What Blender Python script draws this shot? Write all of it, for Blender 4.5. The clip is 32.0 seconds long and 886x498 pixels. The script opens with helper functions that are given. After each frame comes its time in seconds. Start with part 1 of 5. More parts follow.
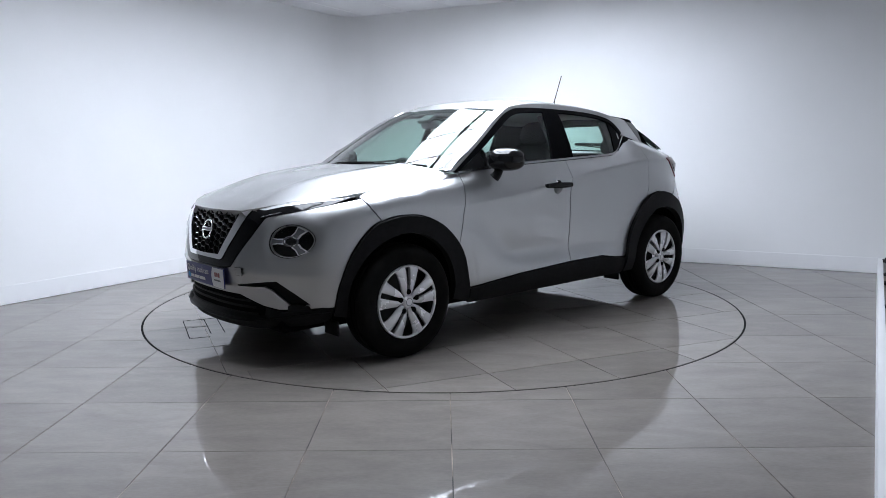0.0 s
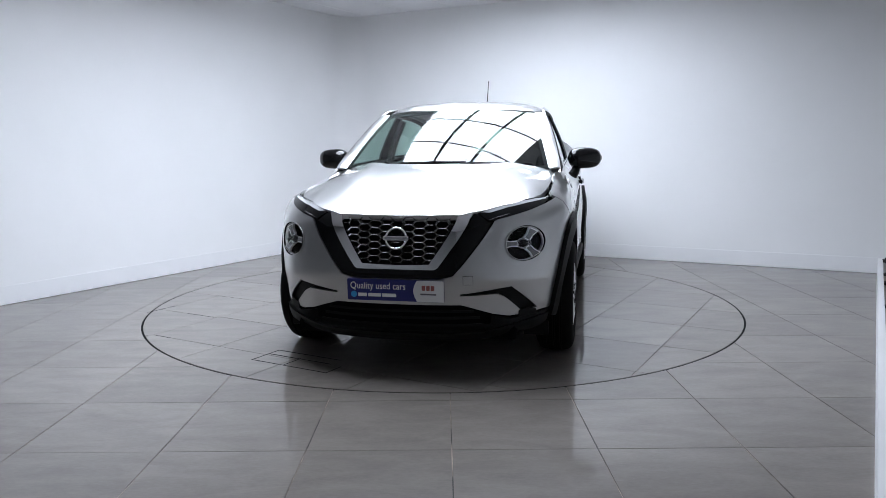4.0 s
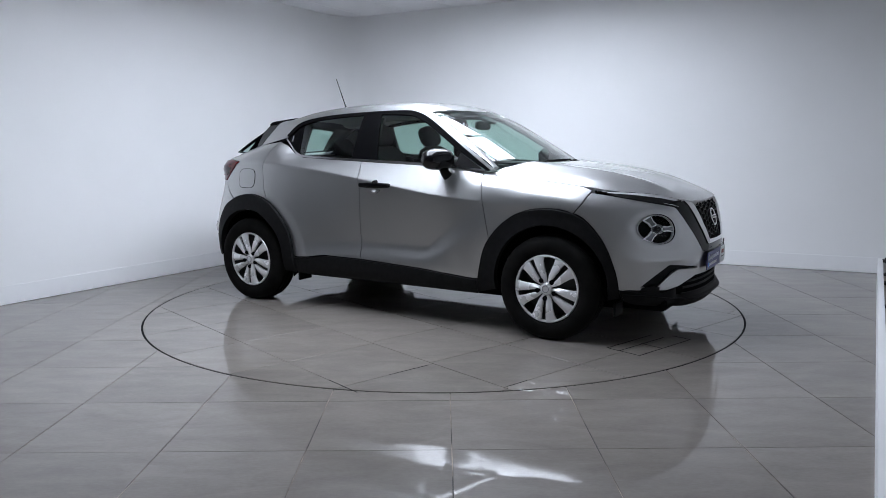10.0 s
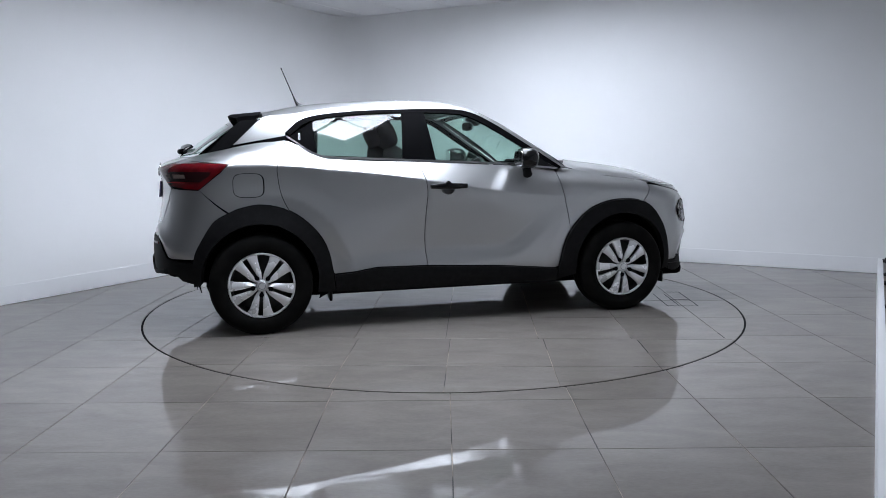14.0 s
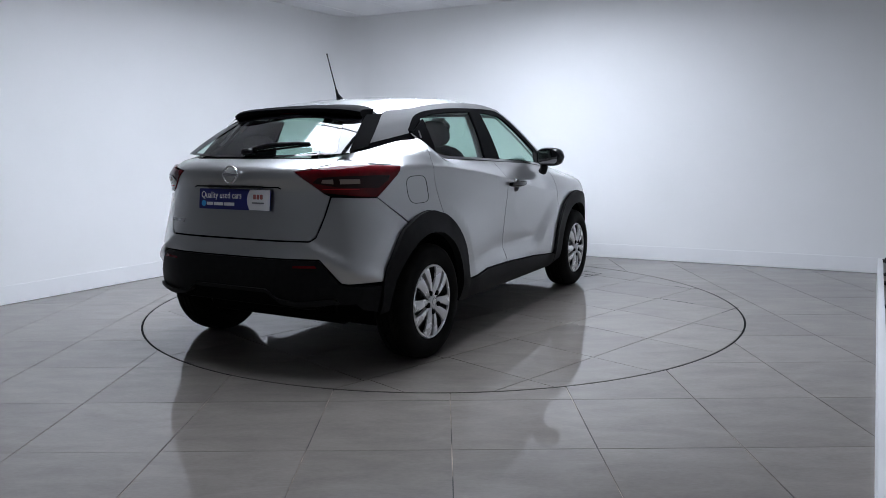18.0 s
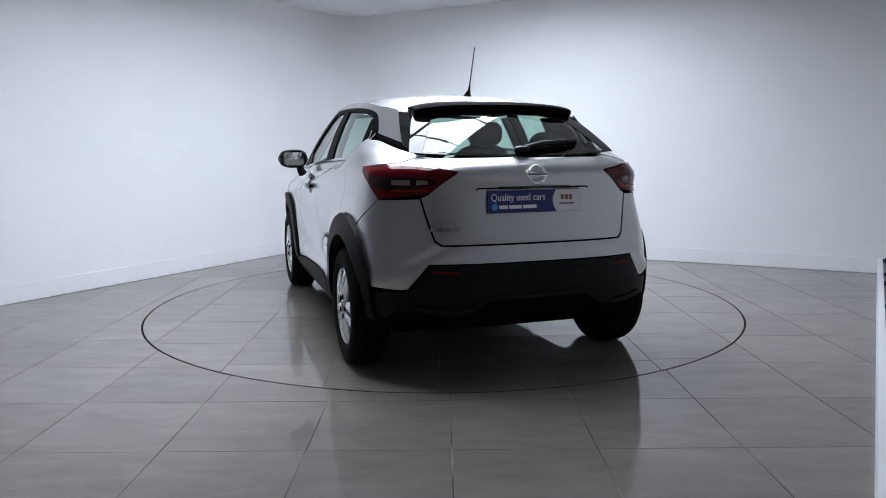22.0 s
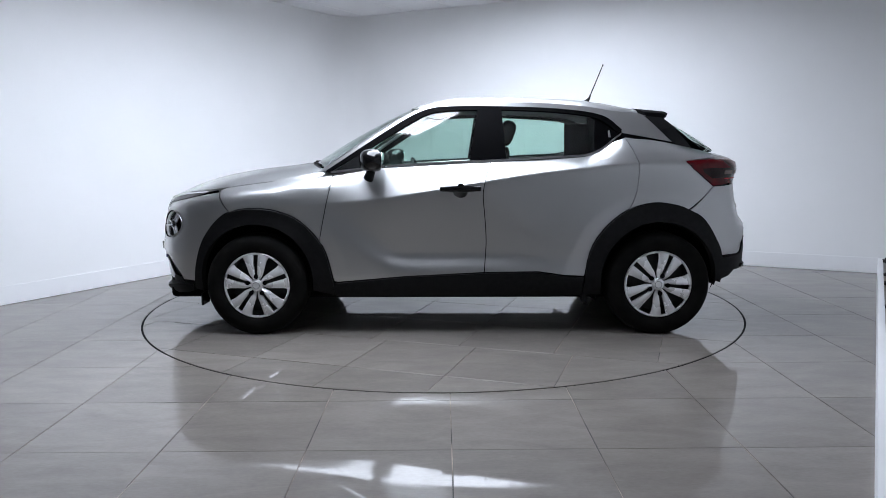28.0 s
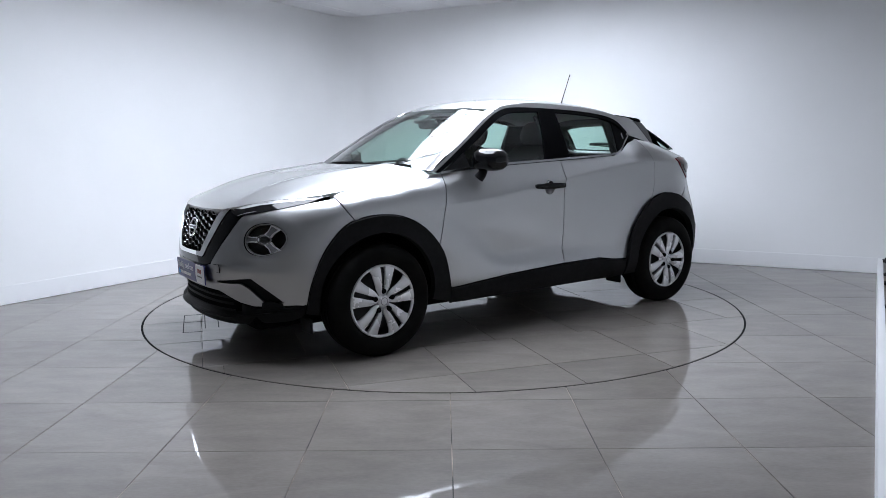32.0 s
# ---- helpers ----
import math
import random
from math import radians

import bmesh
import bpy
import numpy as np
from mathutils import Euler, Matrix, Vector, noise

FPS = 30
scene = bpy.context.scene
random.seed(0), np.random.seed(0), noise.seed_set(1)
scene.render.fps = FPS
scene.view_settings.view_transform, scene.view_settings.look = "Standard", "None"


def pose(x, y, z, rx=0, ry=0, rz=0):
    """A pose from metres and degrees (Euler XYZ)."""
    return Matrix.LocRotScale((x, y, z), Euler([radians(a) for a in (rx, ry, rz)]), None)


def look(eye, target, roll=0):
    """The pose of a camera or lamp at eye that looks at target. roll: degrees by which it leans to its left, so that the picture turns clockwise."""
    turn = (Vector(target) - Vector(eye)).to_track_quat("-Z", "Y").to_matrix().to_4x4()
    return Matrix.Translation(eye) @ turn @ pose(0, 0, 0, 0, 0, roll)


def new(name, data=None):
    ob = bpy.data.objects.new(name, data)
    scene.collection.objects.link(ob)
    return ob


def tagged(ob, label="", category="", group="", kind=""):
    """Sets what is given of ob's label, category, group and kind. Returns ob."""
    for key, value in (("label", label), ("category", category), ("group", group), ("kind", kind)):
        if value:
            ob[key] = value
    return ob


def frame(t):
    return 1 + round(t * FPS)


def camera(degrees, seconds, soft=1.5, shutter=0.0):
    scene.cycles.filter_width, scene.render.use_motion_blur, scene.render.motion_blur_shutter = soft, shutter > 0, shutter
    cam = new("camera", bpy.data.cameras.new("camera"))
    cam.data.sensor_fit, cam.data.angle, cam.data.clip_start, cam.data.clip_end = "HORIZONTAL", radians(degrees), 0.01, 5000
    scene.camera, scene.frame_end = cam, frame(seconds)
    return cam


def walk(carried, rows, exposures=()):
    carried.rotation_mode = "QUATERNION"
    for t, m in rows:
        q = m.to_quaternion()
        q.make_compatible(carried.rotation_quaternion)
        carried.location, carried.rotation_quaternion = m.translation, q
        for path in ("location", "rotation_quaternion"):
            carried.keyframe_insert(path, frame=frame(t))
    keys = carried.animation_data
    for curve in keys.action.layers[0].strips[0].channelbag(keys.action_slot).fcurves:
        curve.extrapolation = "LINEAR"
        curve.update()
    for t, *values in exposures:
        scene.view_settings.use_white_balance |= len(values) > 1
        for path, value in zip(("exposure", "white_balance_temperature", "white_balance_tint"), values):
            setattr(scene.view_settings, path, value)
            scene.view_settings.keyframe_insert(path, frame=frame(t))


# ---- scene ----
# ---------------------------------------------------------------- camera
cam = camera(61.89, 32.0, soft=0.6)
EYE = (0.0, -5.849, 1.223)
VIEW = look(EYE, (0.0, -5.849 + math.cos(radians(7.778)), 1.223 - math.sin(radians(7.778))), -0.43)
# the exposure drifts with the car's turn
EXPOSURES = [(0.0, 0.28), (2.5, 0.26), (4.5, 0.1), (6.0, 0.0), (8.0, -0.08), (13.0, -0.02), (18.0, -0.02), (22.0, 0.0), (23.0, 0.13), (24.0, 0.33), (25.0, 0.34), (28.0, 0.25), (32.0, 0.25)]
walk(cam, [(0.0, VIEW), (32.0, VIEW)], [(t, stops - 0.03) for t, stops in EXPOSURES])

# ---------------------------------------------------------------- world and light
world = bpy.data.worlds.new("world")
scene.world = world
world.use_nodes = True
world.node_tree.nodes["Background"].inputs[0].default_value = (0.55, 0.6, 0.7, 1)
world.node_tree.nodes["Background"].inputs[1].default_value = 0.15
scene.view_settings.exposure = 0.0
GLOW = 13.4


# ---------------------------------------------------------------- materials
class Shader:
    """A principled material with noise helpers."""

    def __init__(self, name, color, rough=0.5, metal=0.0, **extra):
        self.m = bpy.data.materials.new(name)
        self.m.use_nodes = True
        self.t = self.m.node_tree
        self.b = self.t.nodes["Principled BSDF"]
        self.b.inputs["Base Color"].default_value = (*color, 1)
        self.b.inputs["Roughness"].default_value = rough
        self.b.inputs["Metallic"].default_value = metal
        for k, v in extra.items():
            self.b.inputs[k.replace("_", " ")].default_value = v

    def node(self, kind, **sets):
        n = self.t.nodes.new(kind)
        for k, v in sets.items():
            n.inputs[k.replace("_", " ")].default_value = v
        return n

    def link(self, a, b):
        self.t.links.new(a, b)

    def noise(self, scale, detail=4.0, rough=0.55):
        c = self.node("ShaderNodeTexCoord")
        n = self.node("ShaderNodeTexNoise", Scale=scale, Detail=detail, Roughness=rough)
        self.link(c.outputs["Object"], n.inputs["Vector"])
        return n.outputs["Fac"]

    def ramp(self, fac, stops):
        r = self.node("ShaderNodeValToRGB")
        e = r.color_ramp.elements
        while len(e) < len(stops):
            e.new(0.5)
        for el, (p, c) in zip(e, stops):
            el.position, el.color = p, (*c, 1) if len(c) == 3 else c
        self.link(fac, r.inputs["Fac"])
        return r.outputs["Color"]

    def vary(self, scale, c1, c2, lo=0.35, hi=0.65):
        self.link(self.ramp(self.noise(scale), [(lo, c1), (hi, c2)]), self.b.inputs["Base Color"])
        return self

    def gloss(self, scale, r1, r2):
        self.link(self.ramp(self.noise(scale), [(0.35, (r1,) * 3), (0.7, (r2,) * 3)]), self.b.inputs["Roughness"])
        return self

    def bump(self, scale, strength, distance=0.002):
        n = self.node("ShaderNodeBump", Strength=strength, Distance=distance)
        self.link(self.noise(scale), n.inputs["Height"])
        self.link(n.outputs["Normal"], self.b.inputs["Normal"])
        return self


def glow_material(name, color, strength):
    s = Shader(name, (0, 0, 0))
    s.b.inputs["Emission Color"].default_value = (*color, 1)
    s.b.inputs["Emission Strength"].default_value = strength
    return s.m


def glass_material(name, color, rough=0.0, least=0.075):
    """A thin tinted pane: clear pass-through with a mirror coat by Fresnel."""
    s = Shader(name, (1, 1, 1))
    clear = s.node("ShaderNodeBsdfTransparent", Color=(*color, 1))
    coat = s.node("ShaderNodeBsdfGlossy", Color=(1, 1, 1, 1), Roughness=rough)
    facing = s.node("ShaderNodeLayerWeight", Blend=0.5)
    power = s.node("ShaderNodeMath")
    power.operation = "POWER"
    power.inputs[1].default_value = 5.0
    twice = s.node("ShaderNodeMath")
    twice.operation = "MULTIPLY_ADD"
    twice.inputs[1].default_value = 0.9
    twice.inputs[2].default_value = least
    twice.use_clamp = True
    mix = s.node("ShaderNodeMixShader")
    s.link(facing.outputs["Facing"], power.inputs[0])
    s.link(power.outputs[0], twice.inputs[0])
    s.link(twice.outputs[0], mix.inputs[0])
    s.link(clear.outputs[0], mix.inputs[1])
    s.link(coat.outputs[0], mix.inputs[2])
    s.link(mix.outputs[0], s.t.nodes["Material Output"].inputs["Surface"])
    return s.m


M = {}
M["wall"] = Shader("white_wall_paint", (0.83, 0.83, 0.83), 0.6).vary(1.2, (0.815, 0.818, 0.82), (0.84, 0.84, 0.845)).m
# tone of the unseen side wall, set for bounce light and car reflections
M["hall"] = Shader("unseen_side_wall", (0.45, 0.45, 0.45), 0.7).vary(0.8, (0.43, 0.43, 0.435), (0.47, 0.47, 0.475)).m
# tone of the unseen near walls, dark so the car reflects less light
M["unseen_dim"] = Shader("unseen_dark_wall", (0.24, 0.24, 0.245), 0.7).vary(0.8, (0.22, 0.22, 0.225), (0.26, 0.26, 0.265)).m
M["ceiling"] = Shader("ceiling_paint", (0.8, 0.8, 0.82), 0.7).vary(2.0, (0.78, 0.78, 0.80), (0.82, 0.82, 0.84)).m
M["skirting"] = Shader("skirting_paint", (0.81, 0.81, 0.82), 0.45).vary(3, (0.79, 0.79, 0.8), (0.82, 0.82, 0.83)).m
M["grout"] = Shader("grout", (0.2, 0.16, 0.12), 0.8).vary(2.2, (0.03, 0.027, 0.024), (0.31, 0.25, 0.20), 0.42, 0.60).m
M["dark"] = Shader("black_underlay", (0.004, 0.004, 0.0045), 0.8, Specular_IOR_Level=0.03).m
M["concrete"] = Shader("beige_concrete", (0.45, 0.4, 0.34), 0.7).vary(4, (0.4, 0.36, 0.3), (0.5, 0.45, 0.38)).m
M["bar"] = Shader("black_bar_paint", (0.02, 0.02, 0.02), 0.5).m
M["lightbox"] = glow_material("lit_fabric", (0.874, 0.953, 1.10), GLOW)


def tile_material():
    s = Shader("grey_porcelain_tile", (0.2, 0.2, 0.2), 0.12)
    info = s.node("ShaderNodeObjectInfo")
    geo = s.node("ShaderNodeNewGeometry")
    n1 = s.node("ShaderNodeTexNoise", Scale=5.0, Detail=7.0, Roughness=0.62, Distortion=0.5)
    n2 = s.node("ShaderNodeTexNoise", Scale=60.0, Detail=4.0, Roughness=0.6)
    stretch = s.node("ShaderNodeMapping")
    stretch.inputs["Scale"].default_value = (0.6, 1.6, 1.0)
    s.link(geo.outputs["Position"], stretch.inputs["Vector"])
    for n in (n1, n2):
        s.link(stretch.outputs["Vector"], n.inputs["Vector"])
    base = s.ramp(n1.outputs["Fac"], [(0.28, (0.150, 0.135, 0.121)), (0.72, (0.208, 0.188, 0.168))])
    mixn = s.node("ShaderNodeMix")
    mixn.data_type, mixn.blend_type = "RGBA", "MULTIPLY"
    mixn.inputs["Factor"].default_value = 0.4
    fine = s.ramp(n2.outputs["Fac"], [(0.3, (0.75, 0.75, 0.75)), (0.7, (1.1, 1.1, 1.1))])
    s.link(base, mixn.inputs["A"])
    s.link(fine, mixn.inputs["B"])
    hsv = s.node("ShaderNodeHueSaturation")
    val = s.node("ShaderNodeMapRange")
    val.inputs["To Min"].default_value, val.inputs["To Max"].default_value = 0.9, 1.1
    s.link(info.outputs["Random"], val.inputs["Value"])
    s.link(val.outputs["Result"], hsv.inputs["Value"])
    s.link(mixn.outputs["Result"], hsv.inputs["Color"])
    s.link(hsv.outputs["Color"], s.b.inputs["Base Color"])
    s.b.inputs["Roughness"].default_value = 0.03
    s.b.inputs["Specular IOR Level"].default_value = 0.62
    # a worn, duller share of the glaze
    worn = s.node("ShaderNodeBsdfPrincipled", Roughness=0.30, Specular_IOR_Level=0.6)
    s.link(hsv.outputs["Color"], worn.inputs["Base Color"])
    both_ = s.node("ShaderNodeMixShader", Fac=0.22)
    s.link(s.b.outputs[0], both_.inputs[1])
    s.link(worn.outputs[0], both_.inputs[2])
    s.link(both_.outputs[0], s.t.nodes["Material Output"].inputs["Surface"])
    return s.m


M["tile"] = tile_material()

# ---------------------------------------------------------------- mesh helpers


def mesh_object(name, verts, faces, material, parent=None, label="", smooth=None):
    """One mesh object from vertices and faces; smooth: the angle in degrees past which edges stay sharp."""
    me = bpy.data.meshes.new(name)
    me.from_pydata([tuple(v) for v in verts], [], faces)
    me.update()
    me.materials.append(material)
    if smooth is not None:
        me.polygons.foreach_set("use_smooth", [True] * len(me.polygons))
        me.set_sharp_from_angle(angle=radians(smooth))
    ob = new(name, me)
    if parent is not None:
        ob.parent = parent
    if label:
        tagged(ob, label)
    return ob


def part(name, bm, material, parent=None, label="", smooth=None):
    me = bpy.data.meshes.new(name)
    bm.normal_update()
    bm.to_mesh(me)
    bm.free()
    me.materials.append(material)
    if smooth is not None:
        me.polygons.foreach_set("use_smooth", [True] * len(me.polygons))
        me.set_sharp_from_angle(angle=radians(smooth))
    ob = new(name, me)
    if parent is not None:
        ob.parent = parent
    if label:
        tagged(ob, label)
    return ob


def thing(name, label, category, m=None, group="", kind=""):
    ob = new(name)
    ob.empty_display_size = 0.1
    tagged(ob, label, category, group, kind)
    if m is not None:
        ob.matrix_basis = m
    return ob


def box_bm(sx, sy, sz, m=Matrix(), bevel=0.0, segs=2, bm=None):
    bm = bm or bmesh.new()
    made = bmesh.ops.create_cube(bm, size=1.0, matrix=m @ Matrix.Diagonal((sx, sy, sz, 1)))["verts"]
    if bevel:
        edges = {e for v in made for e in v.link_edges}
        bmesh.ops.bevel(bm, geom=list(edges), offset=bevel, segments=segs, affect="EDGES", profile=0.5)
    return bm


def prism(outline, z0, z1):
    """Vertices and faces of an upright prism on a plan outline."""
    n = len(outline)
    v = [(x, y, z0) for x, y in outline] + [(x, y, z1) for x, y in outline]
    f = [tuple(range(n - 1, -1, -1)), tuple(range(n, 2 * n))]
    f += [(i, (i + 1) % n, n + (i + 1) % n, n + i) for i in range(n)]
    return v, f


# ---------------------------------------------------------------- room
ROOM = radians(-30.3)                 # the room stands turned against the camera
AX = Vector((math.cos(ROOM), math.sin(ROOM)))          # across, from the left wall
AY = Vector((-math.sin(ROOM), math.cos(ROOM)))         # along the left wall, to the back
LEFT, RIGHT, NEAR, HIGH = -3.03, 3.017, -5.7, 2.872
SKEW = 0.059                          # the back wall is not quite square to the left one
BACK = 2.91 + SKEW * LEFT
FAR_SIDE = 3.5
STUDIO = -1.98                        # where the white studio wall gives way to the added dark wall
CORNER = 0.34                         # radius of the rounded back corner


def rm(a, b, z=0.0):
    if b > 0:
        b += SKEW * (a - LEFT) * min(1.0, b / BACK)
    p = AX * a + AY * b
    return (p.x, p.y, z)


def wall_piece(name, a0, b0, a1, b1, z0, z1, thick, material, label):
    """A wall whose inner face runs from (a0, b0) to (a1, b1) of the room's plan; it thickens to the left of that way."""
    d = Vector((a1 - a0, b1 - b0)).normalized()
    n = Vector((-d.y, d.x)) * thick
    pts = [(a0, b0), (a1, b1), (a1 + n.x, b1 + n.y), (a0 + n.x, b0 + n.y)]
    v, f = prism([rm(*p)[:2] for p in pts], z0, z1)
    return tagged(mesh_object(name, v, f, material), label, kind="structure")


def corner_sweep(name, inner, outer, z0, z1, material, label):
    """The rounded corner between the left wall and the back wall."""
    ca, cb = LEFT + CORNER, BACK - CORNER
    steps = 14
    pts = []
    for k in range(steps + 1):
        g = math.pi - k * math.pi / 2 / steps
        pts.append((ca + (CORNER - inner) * math.cos(g), cb + (CORNER - inner) * math.sin(g)))
    for k in range(steps, -1, -1):
        g = math.pi - k * math.pi / 2 / steps
        pts.append((ca + (CORNER + outer) * math.cos(g), cb + (CORNER + outer) * math.sin(g)))
    n = len(pts)
    v = [rm(a, b, z0) for a, b in pts] + [rm(a, b, z1) for a, b in pts]
    f = []
    for i in range(n):
        j = (i + 1) % n
        f.append((i, j, n + j, n + i))
    for i in range(steps):
        f.append((n + i, n + i + 1, n + n - 2 - i, n + n - 1 - i))
        f.append((i + 1, i, n - 1 - i, n - 2 - i))
    ob = mesh_object(name, v, f, material, smooth=40)
    return tagged(ob, label, kind="structure")


def build_room():
    # added out of view: a dark stretch that dims what the doors reflect
    wall_piece("wall_left_near", LEFT, NEAR, LEFT, STUDIO, 0, HIGH + 0.02, 0.15, M["unseen_dim"], "added unseen dark wall that dims reflections, beside the filming place")
    wall_piece("wall_left", LEFT, STUDIO, LEFT, BACK - CORNER, 0, HIGH + 0.02, 0.15, M["wall"], "plain white painted wall of a photo studio")
    wall_piece("wall_back", LEFT + CORNER, BACK, FAR_SIDE, BACK, 0, HIGH + 0.02, 0.15, M["wall"], "plain white painted back wall of a photo studio")
    corner_sweep("wall_corner", 0.0, 0.15, 0, HIGH + 0.02, M["wall"], "rounded white corner between two studio walls")
    # added out of view on the right, to temper bounce light
    wall_piece("wall_side", FAR_SIDE, BACK, FAR_SIDE, NEAR, 0, HIGH + 0.02, 0.15, M["hall"], "added unseen grey wall that closes the room and tempers bounce light")
    # added behind the camera to close the room and darken reflections
    wall_piece("wall_near", FAR_SIDE, NEAR, LEFT, NEAR, 0, HIGH + 0.02, 0.15, M["unseen_dim"], "added unseen dark wall that dims reflections, behind the filming place")
    # skirting, proud of the wall
    for name, a0, b0, a1, b1 in (("skirting_left", LEFT, STUDIO, LEFT, BACK - CORNER), ("skirting_back", LEFT + CORNER, BACK, RIGHT + 0.02, BACK)):
        d = Vector((a1 - a0, b1 - b0)).normalized()
        n = Vector((d.y, -d.x)) * 0.007
        pts = [(a0, b0), (a0 + n.x, b0 + n.y), (a1 + n.x, b1 + n.y), (a1, b1)]
        v, f = prism([rm(*p)[:2] for p in pts], 0.004, 0.15)
        tagged(mesh_object(name, v, f, M["skirting"]), "white painted skirting board along the studio wall", kind="structure")
    corner_sweep("skirting_corner", 0.007, -0.001, 0.004, 0.15, M["skirting"], "white skirting board bent round the wall corner")
    # ceiling with the opening of the light box
    a0, a1, b0, b1 = BOX
    o = [(LEFT - 0.2, NEAR - 0.2), (FAR_SIDE + 0.2, NEAR - 0.2), (FAR_SIDE + 0.2, BACK + 0.2), (LEFT - 0.2, BACK + 0.2)]
    i = [(a0, b0), (a1, b0), (a1, b1), (a0, b1)]
    v = [rm(*p, HIGH) for p in o + i] + [rm(*p, HIGH + 0.1) for p in o + i]
    f = []
    for k in range(4):
        m = (k + 1) % 4
        f += [(m, k, 4 + k, 4 + m), (8 + k, 8 + m, 12 + m, 12 + k), (4 + m, 4 + k, 12 + k, 12 + m), (k, m, 8 + m, 8 + k)]
    # shallow bars of the ceiling grid, in the same mesh
    step = (a1 - a0) / 3
    k0, k1 = math.ceil((LEFT - a0) / step), int((FAR_SIDE - a0) / step)
    for k in range(k0, k1 + 1):
        if 0 < k < 3:
            continue
        x = a0 + k * step
        w = 0.012
        n = len(v)
        v += [rm(p, q, z) for z in (HIGH - 0.003, HIGH + 0.002) for p, q in ((x - w, NEAR), (x + w, NEAR), (x + w, BACK), (x - w, BACK))]
        f += [(n + 3, n + 2, n + 1, n), (n, n + 1, n + 5, n + 4), (n + 1, n + 2, n + 6, n + 5), (n + 2, n + 3, n + 7, n + 6), (n + 3, n, n + 4, n + 7)]
    tagged(mesh_object("ceiling", v, f, M["ceiling"]), "pale grey painted studio ceiling", kind="structure")


BOX = (-0.89, 0.93, -2.27, 1.37)          # the light box in the room's plan: across, along


def build_lightbox():
    """Three by six lit panels between black bars, in an opening of the ceiling."""
    a0, a1, b0, b1 = BOX
    ca, cb = (a0 + a1) / 2, (b0 + b1) / 2
    box = thing("ceiling_light", "lit white ceiling light of eighteen panels with black bars", "ceiling light", Matrix.Translation(rm(ca, cb, HIGH + 0.03)) @ Matrix.Rotation(ROOM, 4, "Z"))
    hx, hy = (a1 - a0) / 2 - 0.004, (b1 - b0) / 2 - 0.004
    nx, ny = 3, 6
    px, py = 2 * hx / nx, 2 * hy / ny
    for i in range(nx):
        for j in range(ny):
            part("light_panel", box_bm(px - 0.004, py - 0.004, 0.03, Matrix.Translation((-hx + (i + 0.5) * px, -hy + (j + 0.5) * py, 0.03)), 0.004, 1), M["lightbox"], box, "glowing white panel")
    for i in range(1, nx):
        part("bar", box_bm(0.042, 2 * hy, 0.03, Matrix.Translation((-hx + i * px, 0, -0.004)), 0.004, 1), M["bar"], box, "thick black bar")
    for j in range(1, ny):
        part("bar", box_bm(2 * hx, 0.018, 0.03, Matrix.Translation((0, -hy + j * py, -0.0015)), 0.003, 1), M["bar"], box, "thin black bar")


def build_kerb_bits():
    """Small dark fixings along the outer side of the kerb, and a black coupling by the wall."""
    for k, (b, w) in enumerate(((2.62, 0.05), (2.2, 0.03), (2.14, 0.03), (1.2, 0.05), (-0.1, 0.03), (-0.62, 0.03), (-1.05, 0.03))):
        m = Matrix.Translation(rm(RIGHT + 0.075, b, 0.022)) @ Matrix.Rotation(ROOM, 4, "Z")
        clip = thing("floor_clip", "small black floor fixing beside the white kerb", "fixing", m, "fixings along the kerb")
        part("clip_base", box_bm(0.05, w, 0.022, Matrix.Translation((0, 0, -0.009)), 0.004), M["bar"], clip, smooth=40)
        part("clip_screw", pebble_small(0.009), M["bar"], clip, smooth=50)
    m = Matrix.Translation(rm(RIGHT + 0.11, BACK - 0.10, 0.14)) @ Matrix.Rotation(ROOM, 4, "Z")
    fit = thing("pipe_coupling", "black pipe coupling low on the wall", "pipe fitting", m)
    part("pipe", box_bm(0.16, 0.035, 0.035, Matrix(), 0.015, 3), M["bar"], fit, smooth=40)
    part("collar", box_bm(0.035, 0.06, 0.06, Matrix.Translation((-0.04, 0, 0.005)), 0.02, 3), M["bar"], fit, smooth=40)
    part("leg", box_bm(0.03, 0.03, 0.13, Matrix.Translation((0.04, 0, -0.073)), 0.01, 2), M["bar"], fit, smooth=40)


def pebble_small(r):
    bm = bmesh.new()
    bmesh.ops.create_uvsphere(bm, u_segments=12, v_segments=8, radius=r, matrix=Matrix.Translation((0, 0, 0.003)) @ Matrix.Diagonal((1, 1, 0.6, 1)))
    return bm


TABLE_R = 2.255


def clip_poly(poly, inside, cross):
    out = []
    for i, p in enumerate(poly):
        q = poly[(i + 1) % len(poly)]
        if inside(p):
            out.append(p)
        if inside(p) != inside(q):
            out.append(cross(p, q))
    return out


